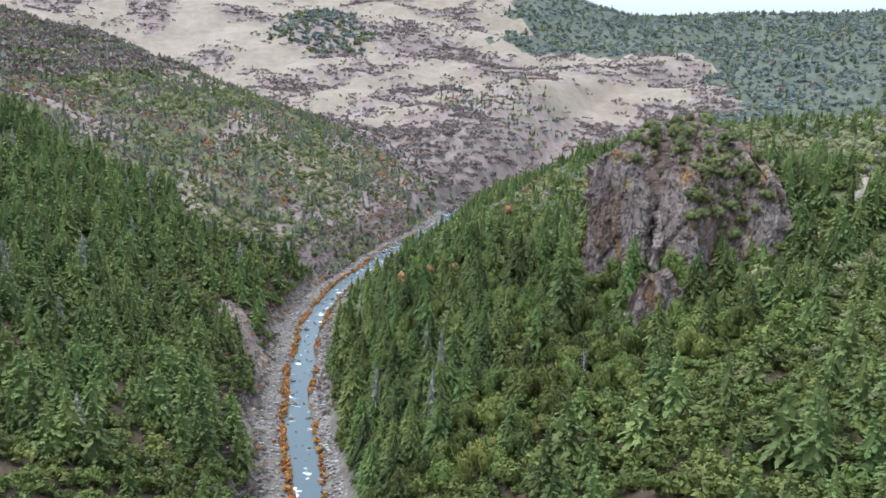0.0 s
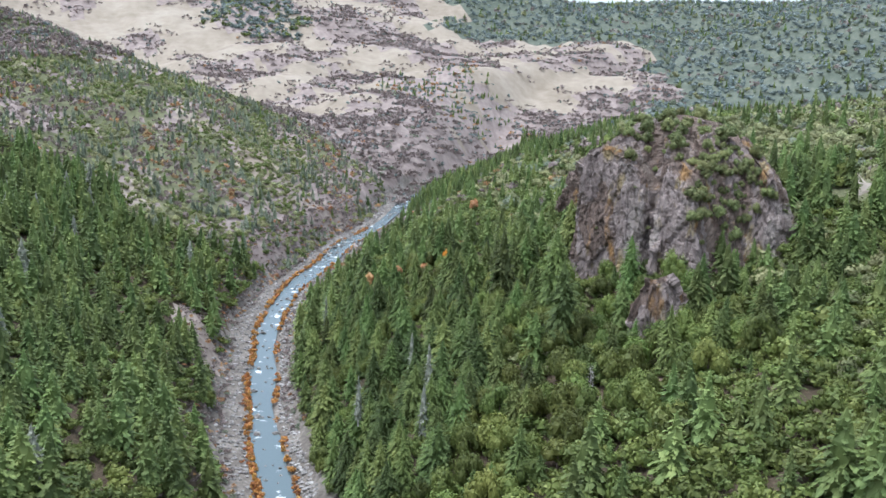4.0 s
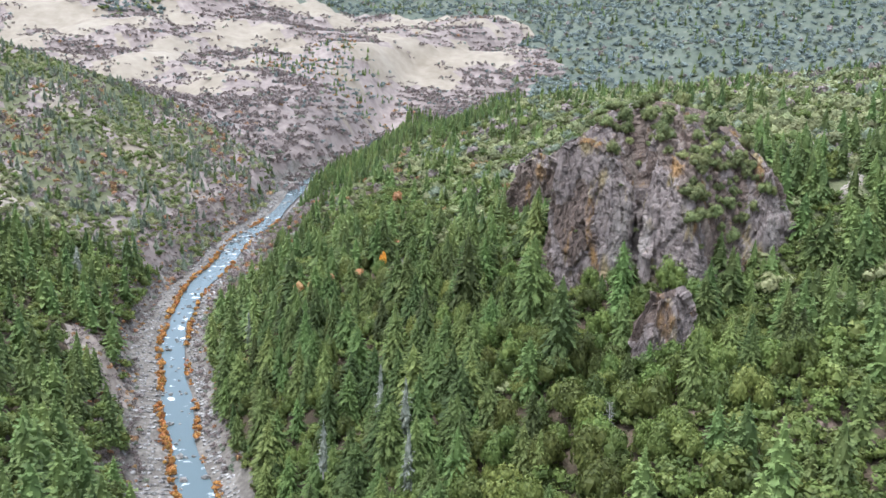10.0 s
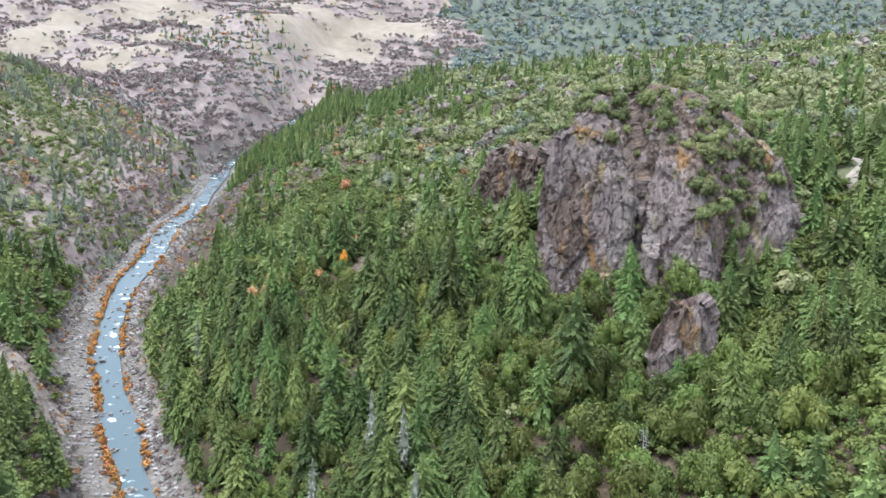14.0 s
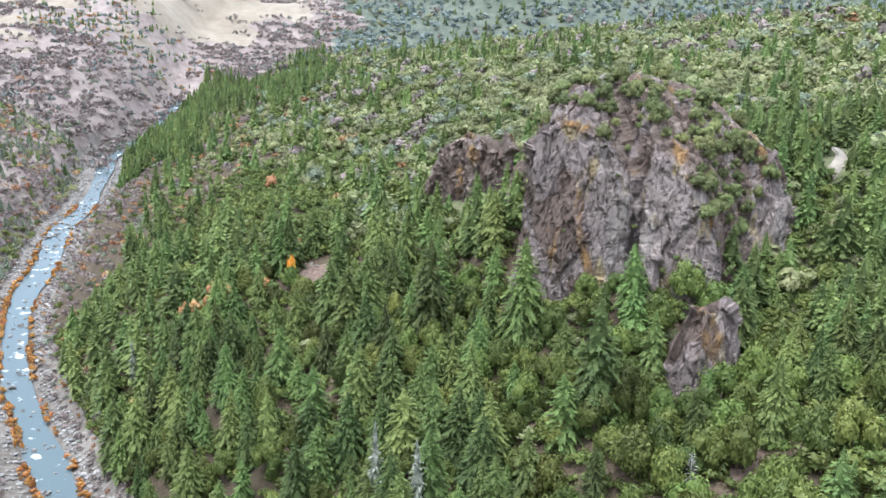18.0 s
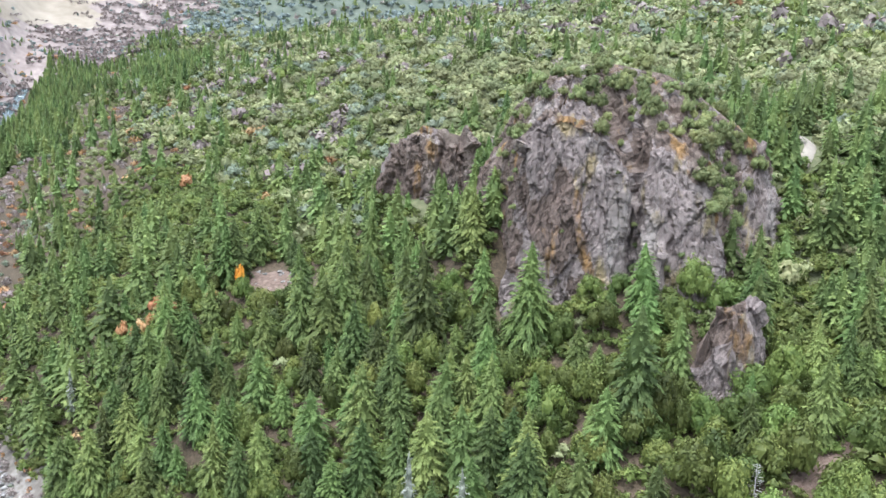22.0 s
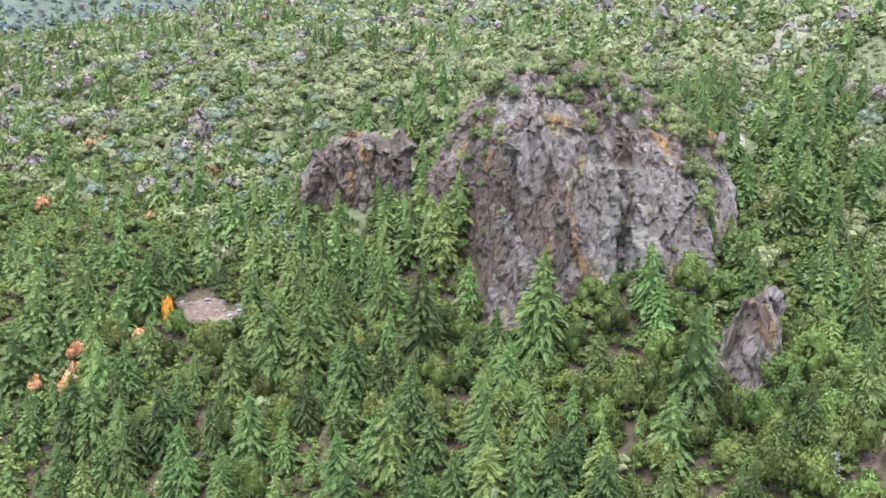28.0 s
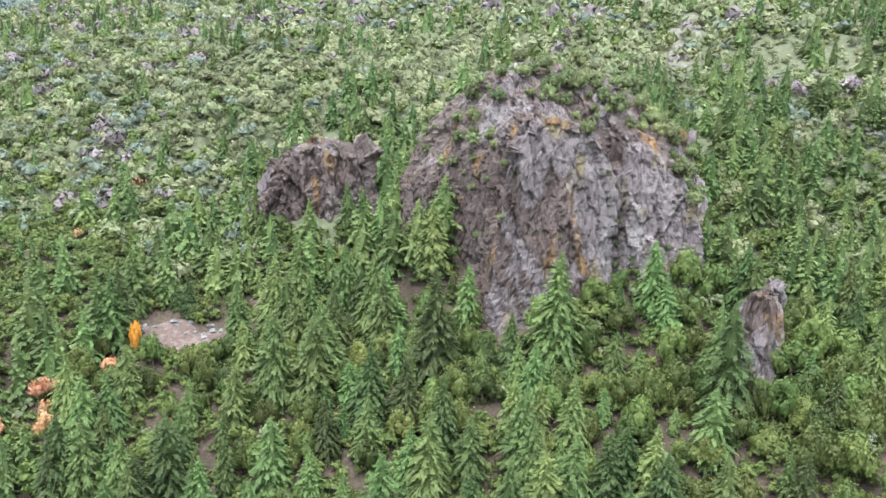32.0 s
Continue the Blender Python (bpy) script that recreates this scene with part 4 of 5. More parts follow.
for x, y, dd, a, b, mead, soft, cl in zip(xs.tolist(), ys.tolist(), d.tolist(), n1.tolist(), n2.tolist(), meadow.tolist(), soft_chance(xs, ys, 501), clump):
    p_fir = 0.006 + 0.8 * max(0, cl - 0.14 + 0.3 * b) + 0.55 * math.exp(-((y - 125) / 36) ** 2 - ((x + 40) / 85) ** 2)
    p_fir += 0.05 * (x > 30) * (y > 110) + 0.35 * (x > 95) * (y > 220) + 0.3 * math.exp(-((dd - 150) / 30) ** 2) * (x < -420)
    wooded = float(smooth(250, 190, dd + 40 * a)) * float(smooth(-130, -70, x))
    p_fir += wooded * (0.16 + 0.5 * max(0, cl)) * (0.4 if x > 5 else 1)
    if dd > 380 and g.uniform() < 0.4:
        continue
    roll = g.uniform()
    if mead and roll > 0.12:
        if g.uniform() < 0.95:
            grow(x, y, "scrub", g.uniform(1.6, 3.2), g, 3)
        continue
    if roll < p_fir:
        grow(x, y, "fir", g.uniform(10, 18) if dd > 260 or x < -150 else g.uniform(12, 20), g, 1 if dd < 260 and x > -200 else 2)
    elif roll < 0.97:
        if g.uniform() < 0.8 * wooded:
            grow(x, y, "oak" if g.uniform() < 0.85 else "scrub", g.uniform(2.6, 4.8), g, 1 if dd < 200 else 2)
            continue
        pick = drift(soft, g)
        kind = "scrub" if pick < 0.48 else "oak" if pick < 0.60 else "grey" if pick < 0.68 else "bare" if pick < 0.73 else "rust" if pick > 0.95 else "scrub"
        grow(x, y, kind, (2.6 + 3.6 * g.uniform() ** 1.2) * (1.3 if dd > 380 else 1), g, 2 if dd < 300 and x > -330 else 3)
        if g.uniform() < 0.55:
            x2, y2 = x + g.uniform(-2.6, 2.6), y + g.uniform(-2.6, 2.6)
            ZMAP[(x2, y2)] = ZMAP[(x, y)]
            grow(x2, y2, "scrub" if pick < 0.7 else "grey", g.uniform(1.4, 2.8), g, 3)

# the woods on the other bank
xs, ys, g = jitter(-720, 130, -420, 60, 5.6, 13)
r = regions(xs, ys)
scar = np.hypot((xs + 180) / 26, (ys + 74) / 11) < 1
keep = r["left"] & (r["d"] < -21 + 7 * r["n1"]) & ~scar & (ys > -235 + 0.25 * (xs + 200) * (xs < -200)) & (xs < 70)
xs, ys, d, n1, up = xs[keep], ys[keep], r["d"][keep], r["n1"][keep], r["upstream"][keep]
remember(xs, ys)
for x, y, dd, a, u_ in zip(xs.tolist(), ys.tolist(), d.tolist(), n1.tolist(), up.tolist()):
    roll, pick = g.uniform(), g.uniform()
    if u_:
        continue
    p_fir = 0.34 + 0.45 * a + 0.25 * min(1, max(0, (-dd - 60) / 60)) - 0.15 * (x > -20)
    if roll < p_fir:
        grow(x, y, "fir" if pick < 0.965 else "lichen", g.uniform(12, 22), g, 1 if x > -200 else 2)
    elif roll < 0.985:
        grow(x, y, "oak", g.uniform(3.0, 5.2), g, 1 if x > -130 else 2)

# scrub on the slopes up the valley
xs, ys, g = jitter(-1150, -250, -300, 420, 4.8, 14)
r = regions(xs, ys)
keep = r["upstream"] & (r["d"] < -14) & (ys > -260 + 0.45 * (xs + 1150) * 0)
xs, ys, d, n1, n2 = xs[keep], ys[keep], r["d"][keep], r["n1"][keep], r["n2"][keep]
remember(xs, ys)
for x, y, dd, a, b, soft in zip(xs.tolist(), ys.tolist(), d.tolist(), n1.tolist(), n2.tolist(), (0.5 + 0.95 * fbm(xs / 60 + ys / 90, ys / 45, 502, 4)).tolist()):
    low = min(1, max(0, 1 - (-dd - 20) / 120))
    roll, pick = g.uniform(), 0.22 * g.uniform() + 0.78 * soft + g.normal(0, 0.05) + 0.22 * low
    level = 2 if -dd < 90 else 3
    if x < -750 and g.uniform() < 0.35:
        continue
    if roll < 0.02:
        grow(x, y, "fir", g.uniform(6, 11), g, 2)
    elif pick < 0.47 and roll < 0.95:
        grow(x, y, "scrub" if g.uniform() < 0.6 else "oak", g.uniform(1.9, 4.0), g, level)
    elif pick < 0.63 and roll < 0.93:
        what = g.uniform()
        if what < 0.55:
            grow(x, y, "pine", g.uniform(6, 10), g, 2)
        else:
            grow(x, y, "grey" if what < 0.55 else "oak" if what < 0.72 else "scrub" if what < 0.85 else "bare", g.uniform(1.8, 3.6), g, level)
    elif pick < 0.72 and roll < 0.9:
        grow(x, y, "bare" if g.uniform() < 0.75 else "oak", g.uniform(1.6, 2.9), g, level)
    elif roll < 0.66:
        grow(x, y, "bare" if g.uniform() < 0.6 else "rust" if g.uniform() < 0.55 else "pine" if g.uniform() < 0.3 else "scrub", g.uniform(1.9, 3.8), g, level)

# far hills: bare oaks on dry grass, haze-tinted blue-green woods towards the north
xs, ys, g = jitter(-2300, 700, -500, 2300, 16.0, 15)
r = regions(xs, ys)
keep = (r["far"] | (r["left"] & (r["d"] < -330)) | (r["right"] & (r["d"] >= 600))) & (0.9 * xs - 0.2 * ys < -50)
keep |= (r["right"] & (r["d"] >= 600)) | (r["right"] & ((xs < -990) | ((ys > 550) & (r["d"] < 150))))
xs, ys, n1, n2, d = xs[keep], ys[keep], r["n1"][keep], r["n2"][keep], r["d"][keep]
north = north_of(xs, ys, n2)
remember(xs, ys)
for x, y, a, clump, nn in zip(xs.tolist(), ys.tolist(), n1.tolist(), grove(xs, ys, n2).tolist(), north.tolist()):
    roll, pick = g.uniform(), g.uniform()
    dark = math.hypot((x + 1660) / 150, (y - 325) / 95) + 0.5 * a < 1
    mixed = math.hypot((x + 1060) / 130, (y - 450) / 120) + 0.7 * a < 1
    if mixed and not nn:
        for _ in range(4):
            x2, y2 = x + g.uniform(-8, 8), y + g.uniform(-8, 8)
            ZMAP[(x2, y2)] = ZMAP[(x, y)]
            what = g.uniform()
            if what < 0.22:
                grow(x2, y2, "fir", g.uniform(6, 10), g, 2)
            else:
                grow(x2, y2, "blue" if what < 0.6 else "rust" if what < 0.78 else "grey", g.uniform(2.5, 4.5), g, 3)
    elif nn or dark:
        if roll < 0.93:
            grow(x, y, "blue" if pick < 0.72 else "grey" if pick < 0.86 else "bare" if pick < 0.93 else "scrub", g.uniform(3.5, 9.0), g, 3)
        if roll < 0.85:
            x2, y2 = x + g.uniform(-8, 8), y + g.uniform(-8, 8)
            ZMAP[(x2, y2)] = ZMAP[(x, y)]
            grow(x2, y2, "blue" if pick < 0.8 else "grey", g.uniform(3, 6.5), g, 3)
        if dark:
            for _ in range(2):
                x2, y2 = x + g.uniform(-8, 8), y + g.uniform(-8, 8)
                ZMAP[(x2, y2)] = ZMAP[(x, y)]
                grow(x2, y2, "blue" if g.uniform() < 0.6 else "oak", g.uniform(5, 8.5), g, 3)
        elif roll < 0.2:
            grow(x, y, "fir", g.uniform(10, 18), g, 2)
    else:
        many = 10 if clump > 0.25 else 7 if clump > 0.05 else 3 if clump > -0.2 and roll < 0.7 else 0
        for _ in range(many):
            x2, y2 = x + g.uniform(-8, 8), y + g.uniform(-8, 8)
            ZMAP[(x2, y2)] = ZMAP[(x, y)]
            grow(x2, y2, "bare" if g.uniform() < 0.84 else "blue" if pick < 0.7 else "rust" if pick < 0.78 else "grey", g.uniform(2.2, 4.4), g, 3)

# brown thickets along the banks
xs, ys, g = jitter(-520, 60, -130, 170, 2.9, 16)
r = regions(xs, ys)
keep = ((r["d"] > 9.5) & (r["d"] < 19) & (xs < -90) | (r["d"] < -14) & (r["d"] > -40) & (r["n1"] > -0.35)) & (g.uniform(0, 1, xs.size) < 0.85)
xs, ys = xs[keep], ys[keep]
remember(xs, ys)
for x, y in zip(xs.tolist(), ys.tolist()):
    pick = g.uniform()
    grow(x, y, "bare" if pick < 0.72 else "rust" if pick < 0.88 else "grey", g.uniform(0.8, 1.7), g, 2)

# bushes rooted on the crag
BUSHES = [Tree("crag_bush", "rounded yellow-green bush rooted in the rock", "bush", "bushes on the crag", s_, trunk_shape(5, 0.7, 0.05, 4, rng, 0.7), M_BUSH, M_BARK) for s_ in [crown_shape(rng, 10, 46, 0.105, sq) for sq in (0.8, 1.0, 0.9, 1.1)]]
g = np.random.default_rng(21)


def crag_bush(r, c, size, tall=1.0):
    p = MAIN_POS[r, c % MAIN_POS.shape[1]]
    BUSHES[int(g.integers(0, 4))].put(p[0], p[1], p[2] - 0.22 * size, size, size * tall, g.uniform(0, 6.28))


cap_u, cap_v = crag_uv(MAIN_POS[76:, :, 0], MAIN_POS[76:, :, 1])
made = 0
taken = []
while made < 230:
    r, c = int(g.integers(0, 46)), int(g.integers(0, MAIN_POS.shape[1]))
    uu, vv = cap_u[r, c], cap_v[r, c]
    if vv > -7 and uu < 22 and g.uniform() < 0.85 or uu < 24 and g.uniform() < 0.45:
        continue
    if fbm(np.array([uu / 8]), np.array([vv / 8]), 77, 2)[0] < -0.02:
        made += 0.02
        continue
    if 3 < uu < 19 and vv > -34 and g.uniform() < 0.88:
        continue
    p = MAIN_POS[76 + r, c]
    size = g.uniform(1.2, 3.6)
    if any((p[0] - a) ** 2 + (p[1] - b) ** 2 < (0.5 * (size + s_)) ** 2 for a, b, s_ in taken):
        made += 0.05
        continue
    taken.append((p[0], p[1], size))
    crag_bush(76 + r, c, size, g.uniform(1.1, 1.6))
    made += 1
for x, y, size in ((-9.5, 79.7, 5.0), (5, 57, 4.4), (8, 53, 3.6), (1, 62, 3.5), (12, 60, 3.8), (-3, 70, 3.0), (-14, 74, 3.2), (-20, 70, 3.0), (-24, 64, 2.6), (-40, 66, 3.6), (-46, 60, 3.0), (-36, 72, 3.2), (-52, 70, 3.4)):
    near_v = np.argmin((MAIN_POS[..., 0] - x) ** 2 + (MAIN_POS[..., 1] - y) ** 2 - 2.0 * MAIN_POS[..., 2])
    r, c = divmod(int(near_v), MAIN_POS.shape[1])
    crag_bush(r, c, size, 0.95)
face_u, _ = crag_uv(MAIN_POS[:76, :, 0], MAIN_POS[:76, :, 1])
for uu, z, size in ((22, 71, 2.4), (20, 74, 1.8), (25, 80, 1.6), (33, 84, 1.3), (36, 78, 1.7), (39, 82, 1.3), (28, 86, 1.2), (22.5, 78, 2.0), (24, 74, 2.4), (27, 76, 2.2), (23, 84, 1.5), (21.5, 90, 1.1), (29, 80, 1.8), (31, 74, 2.0), (26, 70, 2.6), (-14, 92, 1.5), (8, 100, 0.9), (3, 88, 0.7), (16, 104, 0.9), (45, 88, 1.6)):
    away = np.abs(face_u - uu) + np.abs(MAIN_POS[:76, :, 2] - z) + 100 * (crag_uv(MAIN_POS[:76, :, 0], MAIN_POS[:76, :, 1])[1] < -14)
    r, c = divmod(int(np.argmin(away)), MAIN_POS.shape[1])
    crag_bush(r, c, size, 1.0)

side_u, side_v = crag_uv(MAIN_POS[:76, :, 0], MAIN_POS[:76, :, 1])
for vv, z, size in ((-12, 104, 1.6), (-16, 100, 1.3), (-18, 108, 2.2), (-21, 111, 2.6), (-23, 96, 1.8), (-24, 104, 1.6), (-26, 108, 2.4), (-27, 99, 1.7), (-29, 92, 2.2), (-31, 101, 2.3), (-33, 95, 2.4), (-35, 100, 2.6), (-14, 86, 1.2), (-19, 84, 1.6)):
    r, c = divmod(int(np.argmin(np.abs(side_v - vv) + np.abs(MAIN_POS[:76, :, 2] - z) + 100 * (side_u > -4))), MAIN_POS.shape[1])
    crag_bush(r, c, size, 1.1)

STUFF = {"fir": ("fir_woods", "dense dark green conifer woods on the canyon slopes", M_FIR_FAR),
         "oak": ("oak_woods", "yellow-green evergreen oak woods on the slopes", M_OAK_FAR),
         "scrub": ("olive_scrub", "olive and yellow-green scrub on the plateau", M_SCRUB),
         "grey": ("grey_scrub", "grey-green scrub and small pines", M_SCRUB_GREY),
         "bare": ("bare_oaks", "leafless purplish-brown oaks on dry slopes", M_BARE),
         "rust": ("rust_scrub", "rust-coloured autumn shrubs", M_RUST),
         "lichen": ("lichen_trees", "pale lichen-hung trees on the far bank", M_LICHENFIR),
         "blue": ("hill_woods", "blue-green woods on the far hills, haze put into their colour", M_HAZY_WOOD)}
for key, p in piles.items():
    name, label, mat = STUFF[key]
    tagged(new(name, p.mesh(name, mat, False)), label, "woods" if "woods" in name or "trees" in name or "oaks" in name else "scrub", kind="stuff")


# ---- road and ridge track ----
def strip(name, label, line, width, mat, seed, lift=0.25):
    p = np.array(line, float)
    c = np.r_[0, np.cumsum(np.hypot(*np.diff(p, axis=0).T))]
    t = np.arange(0, c[-1], 1.5)
    x, y = np.interp(t, c, p[:, 0]), np.interp(t, c, p[:, 1])
    for _ in range(6):
        x[1:-1] = 0.25 * x[:-2] + 0.5 * x[1:-1] + 0.25 * x[2:]
        y[1:-1] = 0.25 * y[:-2] + 0.5 * y[1:-1] + 0.25 * y[2:]
    dx, dy = np.gradient(x), np.gradient(y)
    n_ = np.hypot(dx, dy) + 1e-6
    wide = width * (1 + 0.5 * fbm(t / 9, t * 0, seed, 3))[:, None] * np.linspace(-0.5, 0.5, 7)
    vx, vy = x[:, None] - dy[:, None] / n_[:, None] * wide, y[:, None] + dx[:, None] / n_[:, None] * wide
    edge = 1 - np.abs(np.linspace(-1, 1, 7)) ** 4
    v_ = np.stack([vx, vy, ground(vx, vy) - 0.5 + (lift + 0.5) * edge], -1).reshape(-1, 3)
    i_ = (np.arange(len(t) - 1)[:, None] * 7 + np.arange(6)).ravel()
    return tagged(new(name, mesh_from(name, v_, np.stack([i_, i_ + 7, i_ + 8, i_ + 1], -1), [mat], shade=True)), label, "road", kind="structure")


strip("road", "pale dirt road that bends through the trees", ROAD_LINE, 4.8, M_ROADDIRT, 71, 0.5)
strip("ridge_track", "pale eroded track up the scrubby ridge", TRACK_LINE[1:], 17.0, M_TRACK, 72, 0.4)

# ---- along the river ----
def stone_mesh(seed, sub=2):
    bm = bmesh.new()
    bmesh.ops.create_icosphere(bm, subdivisions=sub, radius=1)
    for p in bm.verts:
        q = p.co * 1.1 + Vector((seed * 3.1, 0, seed))
        cell = noise.voronoi(q * 0.9)
        p.co *= 0.85 + 0.3 * noise.noise(q) + 0.35 * (noise.cell(cell[1][0] * 13.0) - 0.5)
        p.co.z *= 0.7
    return bm_mesh("boulder", bm, M_STONE)


STONES = [stone_mesh(k) for k in range(7)]


def boulder(x, y, z, sx, sy, sz, turn, k, label="grey water-worn boulder at the river"):
    ob = new("boulder", STONES[k % 7])
    ob.matrix_basis = Matrix.Translation((x, y, z)) @ Euler((0, 0, turn)).to_matrix().to_4x4() @ Matrix.Diagonal((sx, sy, sz, 1))
    return tagged(ob, label, "boulder", group="boulders in the river")


boulder(-116.3, -61.2, 0.3, 2.3, 1.9, 2.4, 0.4, 1, "large pale boulder standing in the river")
boulder(-226, -30.5, 3.3, 1.9, 1.6, 2.3, 1.0, 2, "large dark boulder standing in the river")
g = np.random.default_rng(31)


def beside(along_, off):
    k = np.clip((along_ - 60) / 3.0, 1, len(st) - 2)
    i = int(k)
    return cx[i] - nxv[i] * off, cy[i] - nyv[i] * off, float(water_z(along_))


for k in range(280):
    a_ = g.uniform(330, 1050)
    rapid = fbm(np.array([a_ / 30]), np.array([0.0]), 61, 2)[0]
    off = g.uniform(-5.5, 5.5) if g.uniform() < 0.5 else g.choice([-1, 1]) * g.uniform(5.5, 14)
    x, y, z = beside(a_, off)
    size = g.uniform(0.45, 1.1) if g.uniform() < 0.85 else g.uniform(1.1, 1.9)
    zz = max(z, gz(x, y)) + 0.1 * size
    boulder(x, y, zz, size * g.uniform(0.8, 1.4), size, size * g.uniform(0.7, 1.2), g.uniform(0, 6.28), k)

for k in range(60):
    x, y, z = beside(g.uniform(855, 960), g.uniform(-11, 12))
    size = 0.7 + 1.5 * g.uniform() ** 2
    boulder(x, y, max(z, gz(x, y)) + 0.1, size * g.uniform(0.8, 1.4), size, size * g.uniform(0.7, 1.1), g.uniform(0, 6.28), k, "pale boulder on the gravel bar at the river bend")

cob = Pile()
cob_at = []
for k in range(6500):
    a_ = g.uniform(330, 1150)
    off = g.uniform(7.2, 13) if g.uniform() < 0.4 else -g.uniform(7.2, 23)
    cob_at.append(beside(a_, off)[:2])
cob_at = np.array(cob_at)
for (x, y), z in zip(cob_at.tolist(), ground(cob_at[:, 0], cob_at[:, 1]).tolist()):
    size = 0.2 + 0.9 * g.uniform() ** 2.2
    v = ICO_V * (1 + g.normal(0, 0.15, len(ICO_V)))[:, None] * np.array([1, 1, 0.7])
    cob.add(place(v, x, y, z + 0.1, size * 1.2, size, g.uniform(0, 6.28)), ICO_F)
tagged(new("cobbles", cob.mesh("cobbles", M_COBBLE)), "grey cobbles and stones on the river banks", "stones", kind="stuff")

WILLOW_SHAPES = [crown_shape(rng, 7, 40, 0.16, sq) for sq in (0.9, 0.7, 1.0, 0.8)]
WILLOWS = [Tree("willow_bush", "amber autumn willow bush on the river bank", "bush", "willows along the river", s_, trunk_shape(5, 0.7, 0.04, 5, rng, 0.7), M_WILLOW, M_BARK) for s_ in WILLOW_SHAPES]
for k in range(290):
    a_ = 340 + 560 * (k + g.uniform(0, 1)) / 290
    side_ = 1 if k % 5 < 2 else -1
    if vnoise(a_ / 16, side_ * 5.1, 73) < 0.42:
        continue
    off = side_ * (float(np.interp(a_, st, half)) + g.uniform(0.2, 2.2))
    x, y, z = beside(a_, off)
    WILLOWS[k % 4].put(x, y, max(z, gz(x, y)) - 0.2, g.uniform(0.9, 2.1), g.uniform(0.9, 2.0), g.uniform(0, 6.28))

# lower willow growth that closes the fringe
fringe = Pile()
SPRIGS = [crown_shape(rng, 3, 12, 0.24, 0.8) for _ in range(4)]
fr_at, fr_size = [], []
for k in range(2600):
    a_ = g.uniform(335, 960)
    side_ = 1 if g.uniform() < 0.42 else -1
    thick = float(vnoise(a_ / 14, side_ * 3.3, 71))
    if thick < 0.55:
        continue
    off = side_ * (float(np.interp(a_, st, half)) + abs(g.normal(0, 0.5 + 2.0 * (thick - 0.3))) - 0.2)
    fr_at.append(beside(a_, off))
    fr_size.append(g.uniform(0.4, 0.7 + 1.0 * thick))
fr_at = np.array(fr_at)
for k, ((x, y, wz_), z, size) in enumerate(zip(fr_at.tolist(), ground(fr_at[:, 0], fr_at[:, 1]).tolist(), fr_size)):
    v, f = SPRIGS[k % 4]
    fringe.add(place(v, x, y, max(z, wz_) - 0.15, size, size * g.uniform(0.8, 1.3), g.uniform(0, 6.28)), f, g.uniform())
tagged(new("willow_thicket", fringe.mesh("willow_thicket", M_WILLOW_FAR)), "amber and orange willow thicket along the water", "bushes", kind="stuff")

# tumbled stones in the clearing below the small crag
for k in range(46):
    a_, rr = g.uniform(0, 6.28), math.sqrt(g.uniform(0, 1))
    x, y = -127 + 14 * rr * math.cos(a_), 38 + 8 * rr * math.sin(a_)
    size = g.uniform(0.4, 1.3)
    ob = boulder(x, y, gz(x, y) + 0.1, size * g.uniform(0.8, 1.5), size, size, g.uniform(0, 6.28), k, "tumbled grey stone on bare soil")
    ob["group"] = "tumbled stones in the clearing"

# ---- dead and coloured trees that stand out ----
def single(name, label, x, y, top, height, crown, trunk, leaf, bark, width=1.0):
    t_ = Tree(name, label, "tree", "", crown, trunk, leaf, bark)
    t_.put(x, y, top - height, height * width, height, x * 0.7)
    return t_


def snag_shape(limbs, reach):
    return trunk_shape(6, 1.0, 0.02, limbs, rng, reach)


def bare_twigs(count):
    """Fine dead twigs along the limbs."""
    v, f = [], []
    for _ in range(count):
        t = rng.uniform(0.3, 0.98)
        a = rng.uniform(0, 6.28)
        r0 = rng.uniform(0.02, 0.16) * (1.1 - t)
        L = rng.uniform(0.03, 0.08)
        p = np.array([math.cos(a) * r0, math.sin(a) * r0, t + rng.uniform(-0.02, 0.02)])
        e = p + np.array([math.cos(a) * L, math.sin(a) * L, rng.uniform(-0.03, 0.03)])
        i = len(v)
        v += [tuple(p + np.array([0, 0, 0.004])), tuple(e), tuple(p - np.array([0.004, 0, 0.004]))]
        f.append((i, i + 1, i + 2))
    return np.array(v), np.array(f)


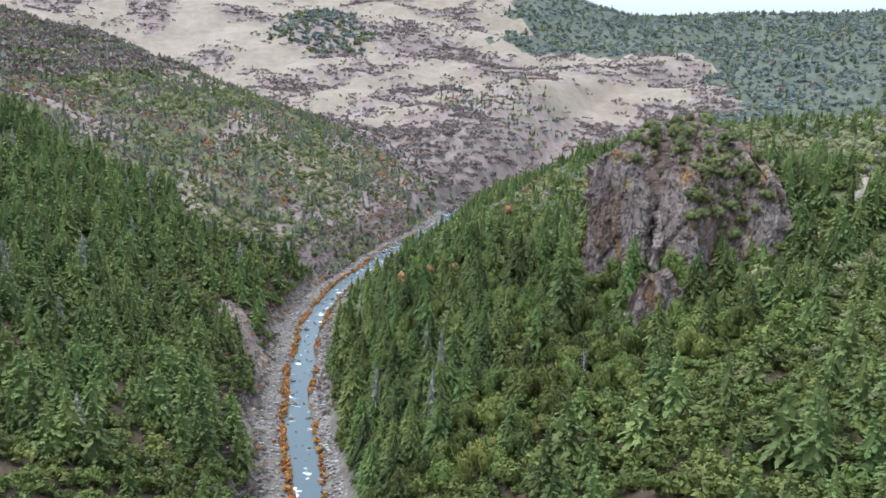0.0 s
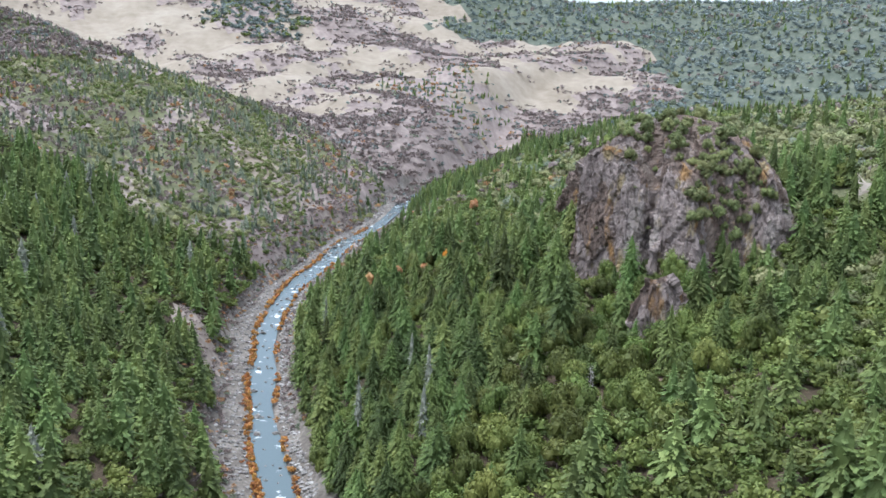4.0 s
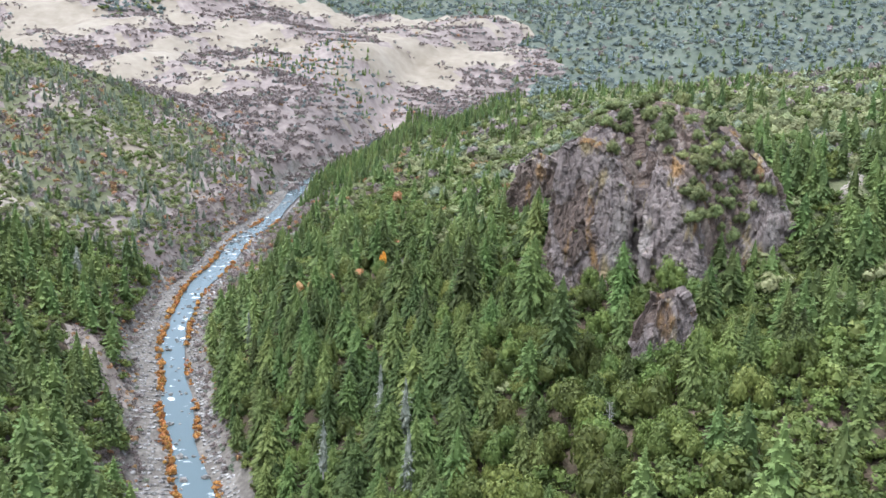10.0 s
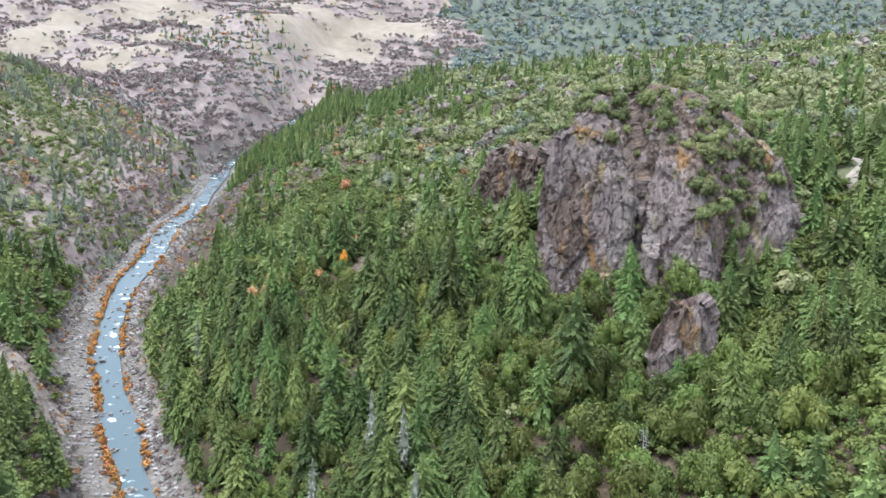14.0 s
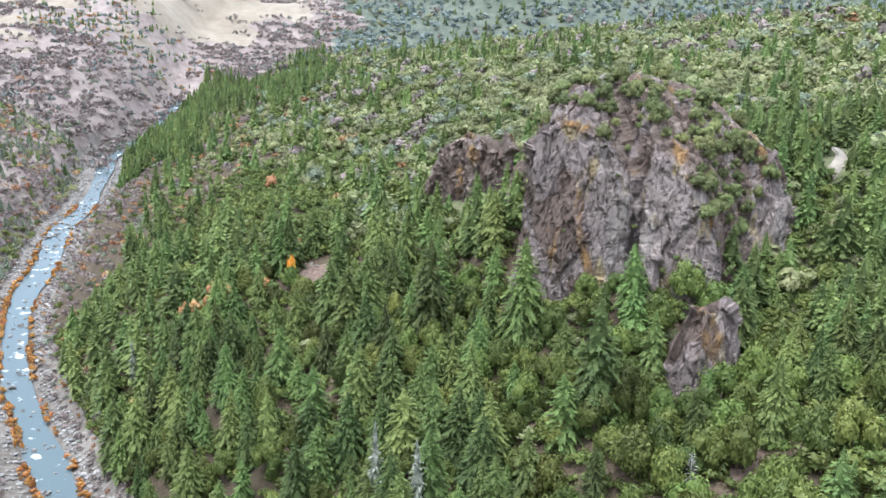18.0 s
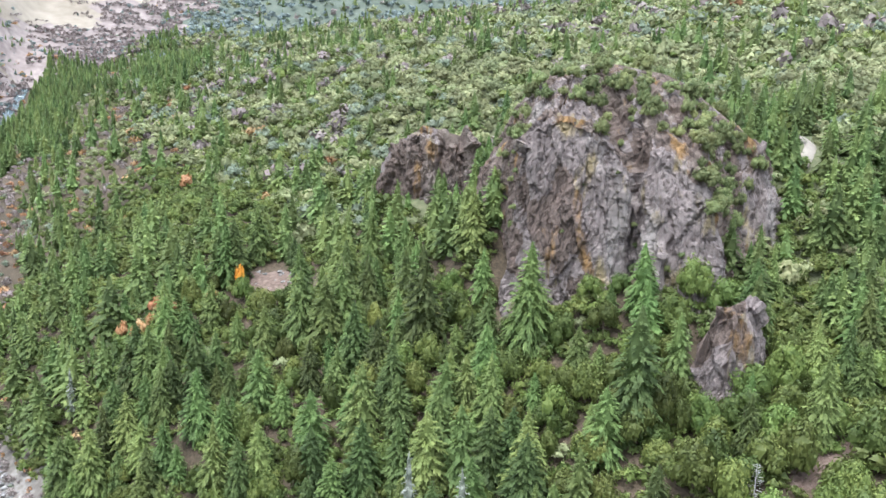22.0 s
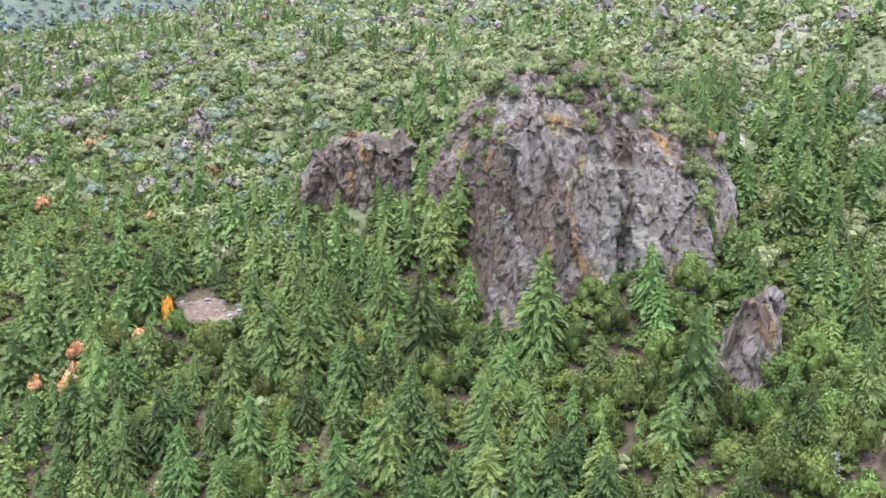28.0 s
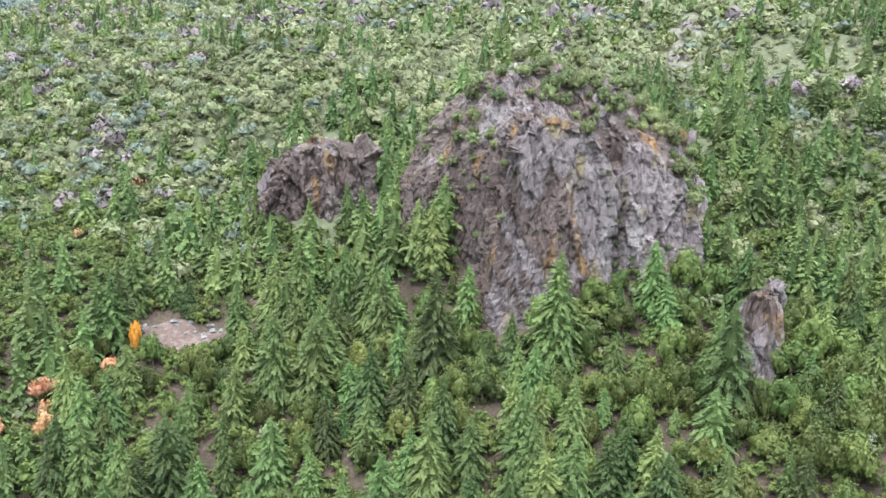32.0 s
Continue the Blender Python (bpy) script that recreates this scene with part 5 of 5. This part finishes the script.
single("dead_tree", "bleached leafless dead tree with crooked limbs", 38.3, -3.2, 62.5, 14, bare_twigs(90), snag_shape(34, 0.34), M_DEADWOOD, M_DEADWOOD)
single("dead_tree", "thin bleached dead tree above the oaks", 15, 5.8, 58, 15, bare_twigs(110), snag_shape(26, 0.16), M_DEADWOOD, M_DEADWOOD)
for x, y, top, h in ((-23.4, -31.7, 58.5, 20), (-153.9, -19.2, 39.6, 16), (-159, -15, 40.5, 16), (-11, -31, 58.5, 19), (6, -40, 52, 19), (-18, -52, 48, 17)):
    single("lichen_fir", "dying fir hung with pale grey lichen", x, y, top, h, conifer_shape(rng, 80, 4, 5, 8, 0.03, radius=0.115, ragged=0.55, low=0.12), trunk_shape(6, 0.97, 0.016, 14, rng, 0.14), M_LICHENFIR, M_DEADWOOD, 0.95)
single("maple_tree", "small bright orange autumn maple", -135.5, 31.5, 59.5, 7, crown_shape(rng, 8, 60, 0.16, 1.0), trunk_shape(5, 0.5, 0.05, 4, rng, 0.4), M_ORANGE, M_BARK, 0.26)
for x, y, top, h, w in ((-149.5, 9.4, 52.5, 4.6, 0.62), (-142.5, -2.7, 50, 4.4, 0.6), (-224, 90, 69, 5, 0.6), (-146, 5, 50, 3.8, 0.6), (-154, 14, 50, 4, 0.6), (-138, 22, 54, 3.6, 0.7), (-158, 3, 45, 4, 0.6), (-147, 13, 52, 3.4, 0.7)):
    t_ = Tree("autumn_oak", "rust-orange autumn oak among the firs", "tree", "", crown_shape(rng, 9, 45, 0.15, 0.9), trunk_shape(5, 0.5, 0.05, 4, rng, 0.4), M_AUTUMN, M_BARK)
    t_.meshes[0][1].transform(Matrix.Translation((0, 0, -0.9)) @ Matrix.Diagonal((1, 1, 2.6, 1)))
    t_.put(x, y, top - h, h * w, h, x * 0.7)
single("autumn_oak", "orange autumn oak beside the ridge track", 27, 183, 105, 5, crown_shape(rng, 10, 45, 0.15, 0.8), trunk_shape(5, 0.5, 0.05, 4, rng, 0.4), M_AUTUMN, M_BARK, 0.75)

log_v, log_f = trunk_shape(8, 1.0, 0.035, 3, rng, 0.12)
fallen = new("fallen_log", mesh_from("fallen_log", log_v, log_f, [M_DEADWOOD]))
fallen.matrix_basis = Matrix.Translation((49.5, 27, gz(49.5, 27) + 0.35)) @ Euler((0, radians(86), radians(20))).to_matrix().to_4x4() @ Matrix.Diagonal((8, 8, 8, 1))
tagged(fallen, "bleached fallen log on bare reddish soil", "log")
